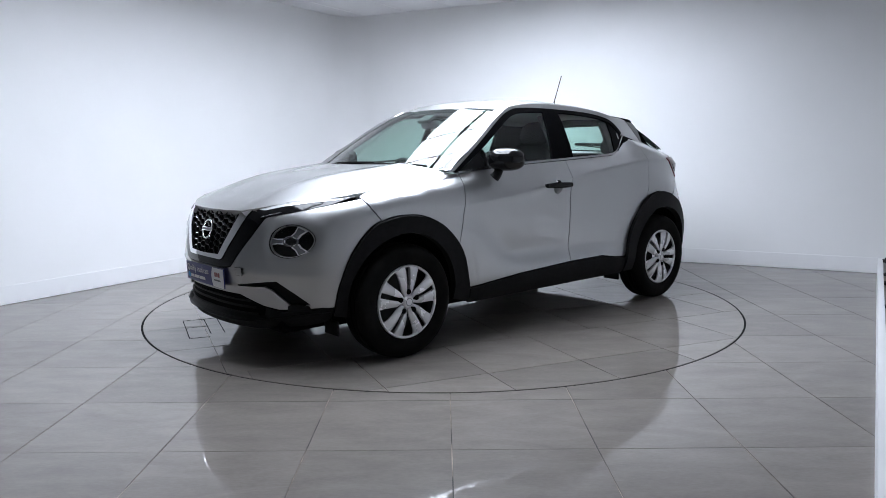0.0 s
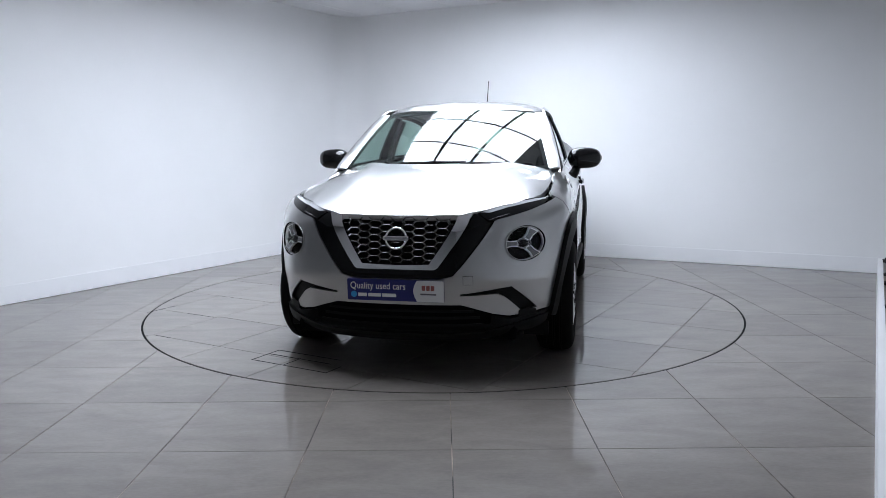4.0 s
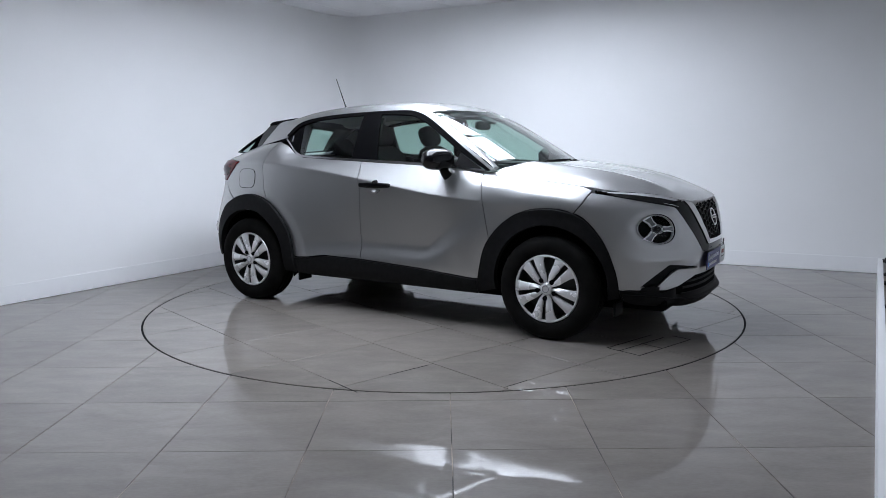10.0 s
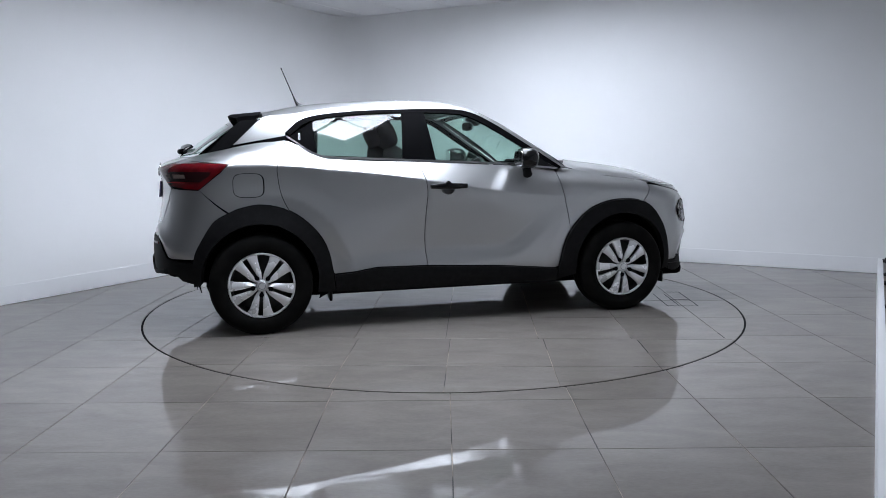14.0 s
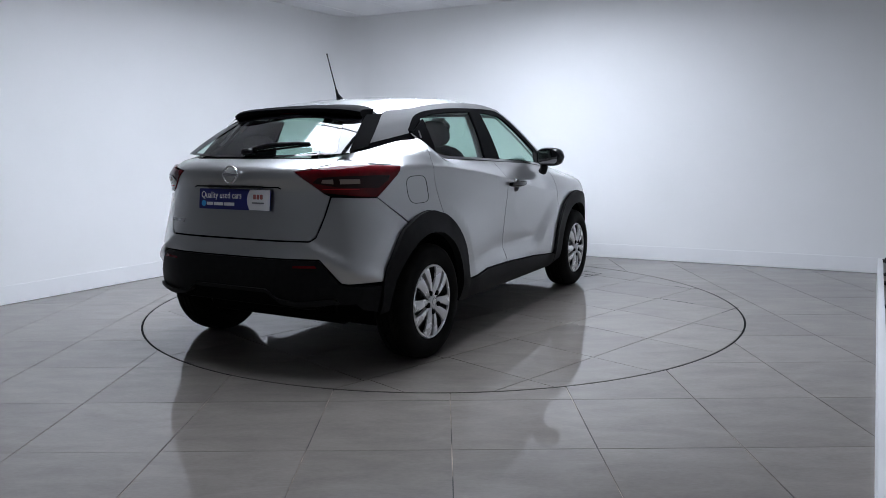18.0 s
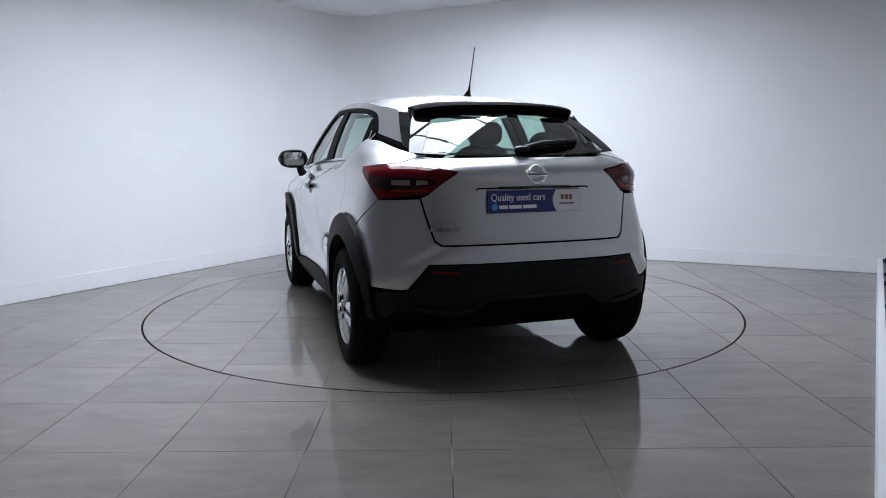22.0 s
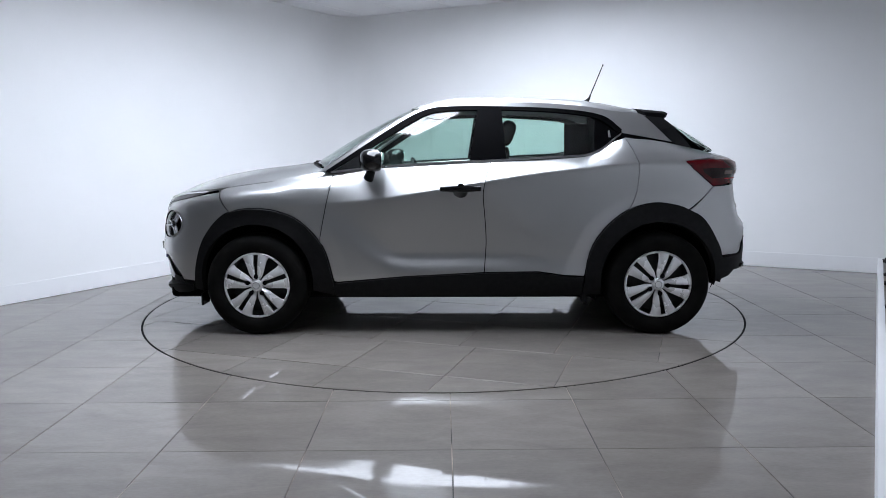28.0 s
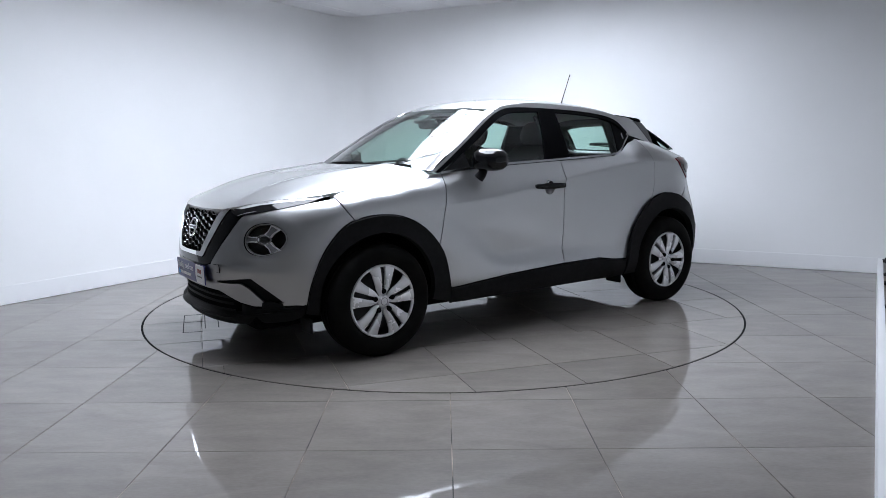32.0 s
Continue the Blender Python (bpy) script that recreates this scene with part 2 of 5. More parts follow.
def circle_cut(poly, radius, keep_inside):
    """The part of a convex polygon inside, or outside, a circle round the origin."""
    dense = []
    for i, p in enumerate(poly):
        q = poly[(i + 1) % len(poly)]
        for k in range(10):
            s = k / 10
            dense.append((p[0] + (q[0] - p[0]) * s, p[1] + (q[1] - p[1]) * s))
    ok = [(math.hypot(*p) < radius) == keep_inside for p in dense]
    if all(ok):
        return poly
    if not any(ok):
        return None

    def cross(p, q):
        lo, hi = 0.0, 1.0
        s0 = math.hypot(*p) < radius
        for _ in range(24):
            m = (lo + hi) / 2
            if (math.hypot(p[0] + (q[0] - p[0]) * m, p[1] + (q[1] - p[1]) * m) < radius) == s0:
                lo = m
            else:
                hi = m
        return (p[0] + (q[0] - p[0]) * lo, p[1] + (q[1] - p[1]) * lo)

    n = len(dense)
    # start at the first kept point after a dropped one
    start = next(i for i in range(n) if ok[i] and not ok[i - 1])
    out = []
    i = start
    out.append(cross(dense[i - 1], dense[i]))
    while ok[i % n]:
        out.append(dense[i % n])
        i += 1
    last = cross(dense[(i - 1) % n], dense[i % n])
    g0 = math.atan2(last[1], last[0])
    g1 = math.atan2(out[0][1], out[0][0])
    d = (g1 - g0 + math.pi) % (2 * math.pi) - math.pi
    steps = max(2, int(abs(d) / 0.03))
    out += [(radius * math.cos(g0 + d * k / steps), radius * math.sin(g0 + d * k / steps)) for k in range(steps)]
    return out


def tile_object(poly, centre, parent, rng, top=0.0):
    """One tile with its own edges, set in the bed."""
    x0, y0 = centre
    lift = rng.uniform(-0.0003, 0.0003)
    inner = [(x0 + (x - x0) * 0.9975, y0 + (y - y0) * 0.9975) for x, y in poly]
    n = len(poly)
    v = [(x, y, -0.01) for x, y in poly] + [(x, y, top + lift - 0.0005) for x, y in poly] + [(x, y, top + lift) for x, y in inner]
    f = [(i, (i + 1) % n, n + (i + 1) % n, n + i) for i in range(n)]
    f += [(n + i, n + (i + 1) % n, 2 * n + (i + 1) % n, 2 * n + i) for i in range(n)]
    f.append(tuple(range(2 * n, 3 * n)))
    return mesh_object("tile", v, f, M["tile"], parent)


TILE = 0.5975


def tile_grid(parent, ox, oy, turn, keep_inside, reach, near, deep=TILE, shifts=None):
    rng = random.Random(5)
    ct, st = math.cos(turn), math.sin(turn)
    g, h = (0.0022, 0.0022) if keep_inside else (0.0023, 0.0014)          # half the joint, across and along
    half = int(12 / TILE)
    for i in range(-half, half):
        for j in range(-half, half):
            x0, y0 = ox + (i + (shifts(j) if shifts else 0.0)) * TILE, oy + j * deep
            sq = [(x0 + g, y0 + h), (x0 + TILE - g, y0 + h), (x0 + TILE - g, y0 + deep - h), (x0 + g, y0 + deep - h)]
            sq = [(x * ct - y * st, x * st + y * ct) for x, y in sq]
            c = (sum(p[0] for p in sq) / 4, sum(p[1] for p in sq) / 4)
            if not reach(c):
                continue
            if keep_inside:
                poly = circle_cut(sq, TABLE_R - 0.007, True)
            else:
                poly = circle_cut(sq, TABLE_R + 0.007, False)
                if poly and not near(c):
                    continue
                # cut at the kerb and a little inside the walls
                skew = (AY - AX * SKEW)
                for d, lim in ((AX, RIGHT), (-AX, -LEFT + 0.05), (-AY, -NEAR + 0.05), (skew, BACK - SKEW * LEFT + 0.05)):
                    if poly and any(Vector(p).dot(d) > lim for p in poly):
                        ins = lambda p: Vector(p).dot(d) < lim
                        crs = lambda p, q: tuple(Vector(p) + (Vector(q) - Vector(p)) * ((lim - Vector(p).dot(d)) / (Vector(q) - Vector(p)).dot(d)))
                        poly = clip_poly(poly, ins, crs)
            if not poly or len(poly) < 3:
                continue
            cc = (sum(p[0] for p in poly) / len(poly), sum(p[1] for p in poly) / len(poly))
            tile_object(poly, cc, parent, rng)


def ring_disc(radius, n=96):
    return [(radius * math.cos(2 * math.pi * k / n), radius * math.sin(2 * math.pi * k / n)) for k in range(n)]


def build_floor():
    pts = [rm(LEFT - 0.1, NEAR), rm(FAR_SIDE + 0.1, NEAR), rm(FAR_SIDE + 0.1, BACK + 0.1), rm(LEFT - 0.1, BACK + 0.1)]
    v, f = prism([p[:2] for p in pts], -0.12, -0.0035)
    ground = tagged(mesh_object("floor", v, f, M["grout"]), "glossy grey porcelain tile floor with thin grout joints", kind="structure")
    tile_grid(ground, 0.03, -2.965, 0.0, False,
              lambda c: LEFT - 0.5 < Vector(c).dot(AX) < RIGHT + 0.5 and NEAR - 0.5 < Vector(c).dot(AY) < BACK + 0.9, lambda c: True)
    # the pale floor beyond the kerb
    pts = [rm(RIGHT + 0.03, NEAR), rm(FAR_SIDE, NEAR), rm(FAR_SIDE, BACK), rm(RIGHT + 0.03, BACK)]
    v, f = prism([p[:2] for p in pts], -0.003, 0.002)
    tagged(mesh_object("floor_outer", v, f, M["concrete"]), "beige concrete floor beyond the white kerb", kind="structure")
    pts = [rm(RIGHT, NEAR + 0.5), rm(RIGHT + 0.04, NEAR + 0.5), rm(RIGHT + 0.04, BACK - 0.02), rm(RIGHT, BACK - 0.02)]
    v, f = prism([p[:2] for p in pts], -0.003, 0.15)
    # black bed of the ring gap
    n = 128
    rv = [(r * math.cos(2 * math.pi * k / n), r * math.sin(2 * math.pi * k / n), -0.0028) for r in (TABLE_R - 0.014, TABLE_R + 0.014) for k in range(n)]
    f2 = [(k, n + k, n + (k + 1) % n, (k + 1) % n) for k in range(n)]
    tagged(mesh_object("ring_gap", rv, f2, M["dark"]), "black gap round the turntable", kind="structure")
    tagged(mesh_object("kerb", v, f, M["skirting"]), "low white painted kerb at the edge of the tiles", kind="structure")


def build_table():
    table = thing("turntable", "round flush turntable with grey tiles and a dark gap", "turntable", kind="structure")
    v, f = prism(ring_disc(TABLE_R - 0.009), -0.06, -0.0034)
    mesh_object("table_bed", v, f, M["grout"], table)
    tile_grid(table, TABLE_O[0], TABLE_O[1], TABLE_TURN, True, lambda c: math.hypot(*c) < TABLE_R + 0.5, None, TILE * 1.02, lambda j: 0.0 if j < 0 else (-0.05 if j < 4 else -0.24))
    # stretches of joint that have lost their grout
    for x0, y0, x1, y1 in ((0.0, -0.06, 0.0, -0.52), (-0.24, -1.0, 0.21, -1.0), (0.95, 0.05, 0.95, 0.28)):
        m = Matrix.Rotation(TABLE_TURN, 4, "Z") @ Matrix.Translation((TABLE_O[0] + (x0 + x1) / 2 * TILE, TABLE_O[1] + (y0 + y1) / 2 * TILE * 1.02, 0.0001))
        part("open_joint", box_bm(abs(x1 - x0) * TILE + 0.005, abs(y1 - y0) * TILE + 0.005, 0.0014, m), M["dark"], table, "black open joint between tiles")
    # a small cover plate let into the tiles, outlined by black slots
    for x0, y0, x1, y1 in ((0.76, 1.74, 0.76, 2.52), (1.15, 1.74, 1.15, 2.66), (0.76, 1.74, 1.15, 1.74), (0.94, 2.66, 1.15, 2.66), (0.90, 2.14, 1.15, 2.14), (0.91, 1.74, 0.91, 2.52)):
        wx, wy = abs(x1 - x0) * TILE + 0.006, abs(y1 - y0) * TILE + 0.006
        m = Matrix.Rotation(TABLE_TURN, 4, "Z") @ Matrix.Translation((TABLE_O[0] + (x0 + x1) / 2 * TILE, TABLE_O[1] + ((y0 + y1) / 2 - 0.05) * TILE, 0.0002))
        part("plate_slot", box_bm(wx, wy, 0.0016, m), M["dark"], table, "black slot round a cover plate")
    return table


TABLE_TURN = radians(-17.6)
TABLE_O = (1.29, -1.177)

# ---------------------------------------------------------------- the car: form lines
# Car space: x forward from the rear axle, y to the car's left, z up from the floor.
from mathutils.geometry import delaunay_2d_cdt

AXIS = Vector((1.428, -0.184, 0.0))     # where the turntable's axis stands in car space


def curve(*pts):
    """A smooth curve without overshoot through (x, value) pairs."""
    xs = [p[0] for p in pts]
    ys = [p[1] for p in pts]
    n = len(xs)
    h = [xs[i + 1] - xs[i] for i in range(n - 1)]
    d = [(ys[i + 1] - ys[i]) / h[i] for i in range(n - 1)]
    m = [d[0]] + [0.0 if d[i - 1] * d[i] <= 0 else 3 * (h[i - 1] + h[i]) / ((2 * h[i] + h[i - 1]) / d[i - 1] + (h[i] + 2 * h[i - 1]) / d[i]) for i in range(1, n - 1)] + [d[-1]]

    def f(x):
        if x <= xs[0]:
            return ys[0]
        if x >= xs[-1]:
            return ys[-1]
        lo, hi = 0, n - 1
        while hi - lo > 1:
            k = (lo + hi) // 2
            if xs[k] <= x:
                lo = k
            else:
                hi = k
        s = (x - xs[lo]) / h[lo]
        a = 1 - s
        return a * a * (1 + 2 * s) * ys[lo] + s * s * (3 - 2 * s) * ys[lo + 1] + h[lo] * s * a * (a * m[lo] - s * m[lo + 1])

    return f


# heights and half-widths of the lines that run along the side
TOP_Z = curve((-0.75, 1.15), (-0.4, 1.19), (-0.2, 1.23), (0, 1.27), (0.2, 1.30), (0.28, 1.26), (0.36, 1.20), (0.47, 1.16), (1.06, 1.13), (1.765, 1.098), (2.13, 1.067), (2.41, 1.04), (2.6, 1.01), (2.83, 0.985), (3.1, 0.94), (3.5, 0.88))
TOP_Y = curve((-0.75, 0.66), (-0.4, 0.65), (0, 0.64), (0.2, 0.64), (0.36, 0.70), (0.47, 0.735), (1.06, 0.772), (1.765, 0.78), (2.13, 0.765), (2.41, 0.735), (2.83, 0.745), (3.1, 0.77), (3.5, 0.8))
CREASE_Z = curve((-0.75, 1.11), (0.136, 1.115), (0.44, 1.09), (1.06, 1.013), (1.455, 0.946), (1.85, 0.89), (2.1, 0.87), (2.4, 0.85), (2.9, 0.83), (3.5, 0.70))
CREASE_Y = curve((-0.75, 0.815), (-0.16, 0.818), (0.136, 0.835), (0.44, 0.857), (1.06, 0.876), (1.455, 0.880), (1.85, 0.874), (2.1, 0.868), (2.4, 0.882), (2.64, 0.89), (2.9, 0.885), (3.2, 0.875), (3.5, 0.87))
OUT_Y = curve((-0.75, 0.875), (-0.3, 0.90), (0, 0.906), (0.3, 0.90), (0.6, 0.882), (1.1, 0.870), (1.7, 0.868), (2.0, 0.874), (2.25, 0.884), (2.64, 0.895), (3.0, 0.885), (3.5, 0.875))
SILL_Y = curve((-0.75, 0.87), (0, 0.898), (1.1, 0.872), (1.8, 0.868), (2.64, 0.885), (3.5, 0.86))
NOSE_X = curve((0.15, 3.38), (0.22, 3.43), (0.28, 3.462), (0.34, 3.452), (0.42, 3.456), (0.50, 3.472), (0.57, 3.478), (0.65, 3.470), (0.73, 3.454), (0.80, 3.438), (0.87, 3.408), (0.95, 3.33), (1.02, 3.22))
TAIL_X = curve((0.2, -0.60), (0.30, -0.67), (0.42, -0.715), (0.55, -0.72), (0.64, -0.71), (0.72, -0.69), (0.8, -0.67), (0.9, -0.652), (1.0, -0.645), (1.03, -0.652), (1.085, -0.664), (1.12, -0.650), (1.15, -0.605), (1.18, -0.52), (1.3, -0.35))


def eased(f, w, lo=-0.75, hi=3.5, n=52):
    """The same line with its small bends drawn out over a width w."""
    xs = [lo + (hi - lo) * k / n for k in range(n + 1)]
    return curve(*[(x, sum(f(x + w * d) * g for d, g in ((-1, 1), (-0.5, 2), (0, 3), (0.5, 2), (1, 1))) / 9) for x in xs])


TOP_Y, CREASE_Z, CREASE_Y, OUT_Y, SILL_Y = (eased(f, 0.22) for f in (TOP_Y, CREASE_Z, CREASE_Y, OUT_Y, SILL_Y))
FX, RX = 2.60, 0.12                     # where the nose and the tail begin to round in plan
FP, RP = 2.55, 3.2
U0 = 0.75 * math.pi / 2
U1 = U0 + FX - RX
U2 = U1 + U0


def ease(v, a, b):
    t = max(0.0, min(1.0, (v - a) / (b - a)))
    return t * t * (3 - 2 * t)


def door_hollow(x, z, cz):
    """The hollow in the doors above the sill, closed in front by a slanting edge."""
    if x < 0.25 or x > 2.35 or z < 0.38 or z > cz:
        return 0.0
    front_edge = 1.83 + (z - 0.514) * 1.15
    low_edge = 0.53 - 0.03 * ease(x, 0.95, 0.55)
    ramp = lambda v, p, q: max(0.0, min(1.0, (v - p) / (q - p)))
    return 0.036 * ease(x, 0.25, 1.2) * ease(x, front_edge + 0.07, front_edge - 0.15) * ease(z, low_edge - 0.12, low_edge) * ramp(z, cz, low_edge) ** 1.25


def flare(x, z):
    """The body falls back towards the wheel in a band round each arch."""
    d = min(math.hypot(x - 2.62, z - 0.33), math.hypot(x - 0.02, z - 0.34))
    return -0.012 * max(0.0, min(1.0, (0.59 - d) / 0.11))


def half_width(x, z):
    tz, ty, cz, cy = TOP_Z(x), TOP_Y(x), CREASE_Z(x), CREASE_Y(x)
    bulge = 0.43 + 0.36 * ease(x, 1.85, 2.3) + 0.20 * ease(x, 0.5, 0.1)
    rise, lean = max(tz - cz, 0.05), 0.85 * (cy - ty) / max(tz - cz, 0.05) * (1 - 0.85 * ease(x, 1.85, 2.3))
    knots = [(0.16, 0.80), (0.40, SILL_Y(x)), (0.62, OUT_Y(x)), (cz - 0.02, cy - 0.0012), (cz, cy), (cz + 0.012, cy - 0.012 * lean), (cz + 0.58 * rise, ty + bulge * (cy - ty)), (cz + rise, ty)]
    if z >= tz:
        return ty - (z - tz) * 0.9 * bulge * (cy - ty) / (0.42 * max(tz - cz, 0.05))
    return curve(*knots)(z) - door_hollow(x, z, cz) + flare(x, z)


def ring(u, z):
    """A point of the lower body: u runs from the nose's middle along the left side to the tail's middle."""
    if u < 0:
        x, y, z = ring(-u, z)
        return (x, -y, z)
    if u > U2:
        x, y, z = ring(2 * U2 - u, z)
        return (x, -y, z)
    if u < U0:
        f = u / 0.75
        x = FX + (NOSE_X(z) - FX) * max(0.0, math.cos(f)) ** (2 / FP)
        return (x, half_width(x, z) * math.sin(f) ** (2 / FP), z)
    if u <= U1:
        x = FX - (u - U0)
        return (x, half_width(x, z), z)
    f = (u - U1) / 0.75
    x = RX + (TAIL_X(z) - RX) * math.sin(f) ** (2 / RP)
    return (x, half_width(x, z) * max(0.0, math.cos(f)) ** (2 / RP), z)


def on_front(y, z):
    s = -1 if y < 0 else 1
    lo, hi = 0.0, U0
    for _ in range(30):
        m = (lo + hi) / 2
        if ring(m, z)[1] < abs(y):
            lo = m
        else:
            hi = m
    return (s * lo, z)


def on_rear(y, z):
    lo, hi = 0.0, U0
    for _ in range(30):
        m = (lo + hi) / 2
        if ring(U2 - m, z)[1] < abs(y):
            lo = m
        else:
            hi = m
    return (U2 - lo, z) if y >= 0 else (U2 + lo, z)


def on_side(x, z):
    if x > FX:
        return (0.75 * math.acos(min(1.0, (x - FX) / (NOSE_X(z) - FX)) ** (FP / 2)), z)
    if x < RX:
        return (U1 + 0.75 * math.asin(min(1.0, (RX - x) / (RX - TAIL_X(z))) ** (RP / 2)), z)
    return (U0 + FX - x, z)


ROOF_Z = curve((-0.3, 1.455), (0.06, 1.500), (0.338, 1.549), (0.619, 1.574), (1.069, 1.590), (1.294, 1.585), (1.52, 1.553), (1.66, 1.50))
HOOD_Z = curve((2.0, 1.15), (2.25, 1.135), (2.45, 1.108), (2.73, 1.073), (2.92, 1.040), (3.11, 0.990), (3.30, 0.922), (3.45, 0.845))
RAIL_Y = curve((-0.35, 0.44), (0.0, 0.50), (0.35, 0.555), (0.8, 0.60), (1.2, 0.61), (1.5, 0.60), (1.7, 0.59))


def roof(x, y):
    w = RAIL_Y(x)
    s = abs(y) / w
    return (x, y, ROOF_Z(x) - 0.022 * s * s - 0.062 * s ** 5 - 0.004 * math.exp(-((abs(y) - 0.25) / 0.06) ** 2))


def hood(x, y):
    a = abs(y)
    s = a / 0.74
    drop = (0.012 + 0.055 * s ** 2.2) * s * s + 0.035 * s ** 6
    ridge = 0.012 * math.exp(-((a - (0.33 + 0.12 * (3.4 - x))) / 0.07) ** 2) * ease(x, 3.40, 3.05)
    return (x, y, HOOD_Z(x + 0.04 * s * s) - 0.85 * drop + ridge + 0.006)


def side_glass(x, z):
    s = (z - 1.08) / 0.4
    y = 0.778 - 0.090 * s - 0.066 * s * s
    if x < 0.9:
        y -= 0.082 * ((0.9 - x) / 0.7) ** 1.7
    return (x, y, z)


def windscreen(a, b):
    """a across from -1 to 1, b from the foot to the roof."""
    xb, yb, zb = 2.375 - 0.175 * a * a, 0.700 * a, 1.112 - 0.026 * a * a
    xt, yt, zt = 1.660 - 0.060 * a * a, 0.548 * a, 1.503 - 0.030 * a * a
    k = 4 * b * (1 - b) * 0.018
    return (xb + (xt - xb) * b + k * 0.5, yb + (yt - yb) * b, zb + (zt - zb) * b + k * 0.86)


def rear_glass(a, b):
    xb, yb, zb = -0.530 + 0.13 * a * a, 0.60 * a, 1.176 + 0.022 * a * a
    xt, yt, zt = -0.12 + 0.10 * a * a, 0.475 * a, 1.452 - 0.015 * a * a
    k = 4 * b * (1 - b) * 0.012
    return (xb + (xt - xb) * b - k * 0.5, yb + (yt - yb) * b, zb + (zt - zb) * b + k * 0.8)


def sampled(pts, step=0.03, closed=True):
    """A polyline with its edges cut into short pieces."""
    out = []
    n = len(pts)
    for i in range(n if closed else n - 1):
        p, q = pts[i], pts[(i + 1) % n]
        k = max(1, int(math.dist(p, q) / step))
        out += [(p[0] + (q[0] - p[0]) * j / k, p[1] + (q[1] - p[1]) * j / k) for j in range(k)]
    if not closed:
        out.append(pts[-1])
    return out


def spline(pts, per=6, closed=False):
    """A rounded line (Catmull-Rom) through 2D points."""
    n = len(pts)
    out = []
    for i in range(n if closed else n - 1):
        if closed:
            p0, p1, p2, p3 = pts[i - 1], pts[i], pts[(i + 1) % n], pts[(i + 2) % n]
        else:
            p1, p2 = pts[i], pts[i + 1]
            p0 = pts[i - 1] if i else (2 * p1[0] - p2[0], 2 * p1[1] - p2[1])
            p3 = pts[i + 2] if i + 2 < n else (2 * p2[0] - p1[0], 2 * p2[1] - p1[1])
        for k in range(per):
            t = k / per
            out.append(tuple(0.5 * (2 * b + (c - a) * t + (2 * a - 5 * b + 4 * c - d) * t * t + (3 * b - a - 3 * c + d) * t ** 3) for a, b, c, d in zip(p0, p1, p2, p3)))
    if not closed:
        out.append(pts[-1])
    return out


def area(poly):
    return 0.5 * sum(p[0] * poly[(i + 1) % len(poly)][1] - poly[(i + 1) % len(poly)][0] * p[1] for i, p in enumerate(poly))


def inset(poly, by):
    """The outline moved inwards."""
    n = len(poly)
    s = 1 if area(poly) > 0 else -1
    out = []
    for i in range(n):
        a, p, b = poly[i - 1], poly[i], poly[(i + 1) % n]
        d1 = Vector((p[0] - a[0], p[1] - a[1]))
        d2 = Vector((b[0] - p[0], b[1] - p[1]))
        if d1.length < 1e-7 or d2.length < 1e-7:
            out.append(p)
            continue
        d1.normalize()
        d2.normalize()
        nrm = Vector((-(d1.y + d2.y), d1.x + d2.x)) * s
        if nrm.length < 1e-4:
            out.append(p)
            continue
        nrm.normalize()
        c = max(0.5, nrm.dot(Vector((-d1.y, d1.x)) * s))
        out.append((p[0] + nrm.x * by / c, p[1] + nrm.y * by / c))
    return out


def inside(poly, x, y):
    c = False
    j = len(poly) - 1
    for i, (xi, yi) in enumerate(poly):
        xj, yj = poly[j]
        if (yi > y) != (yj > y) and x < (xj - xi) * (y - yi) / (yj - yi) + xi:
            c = not c
        j = i
    return c


def chart_normal(chart, a, b, out):
    e = 0.004
    p = Vector(chart(a, b))
    da = Vector(chart(a + e, b)) - Vector(chart(a - e, b))
    db = Vector(chart(a, b + e)) - Vector(chart(a, b - e))
    n = da.cross(db)
    if n.length < 1e-12:
        n = Vector((0, 0, 1))
    n.normalize()
    if n.dot(out(p)) < 0:
        n = -n
    return p, n


def from_axis(p):
    """A rough way outwards from the middle of the car."""
    return Vector(((p.x - 1.4) * 0.35, p.y, (p.z - 0.6) * 0.6))


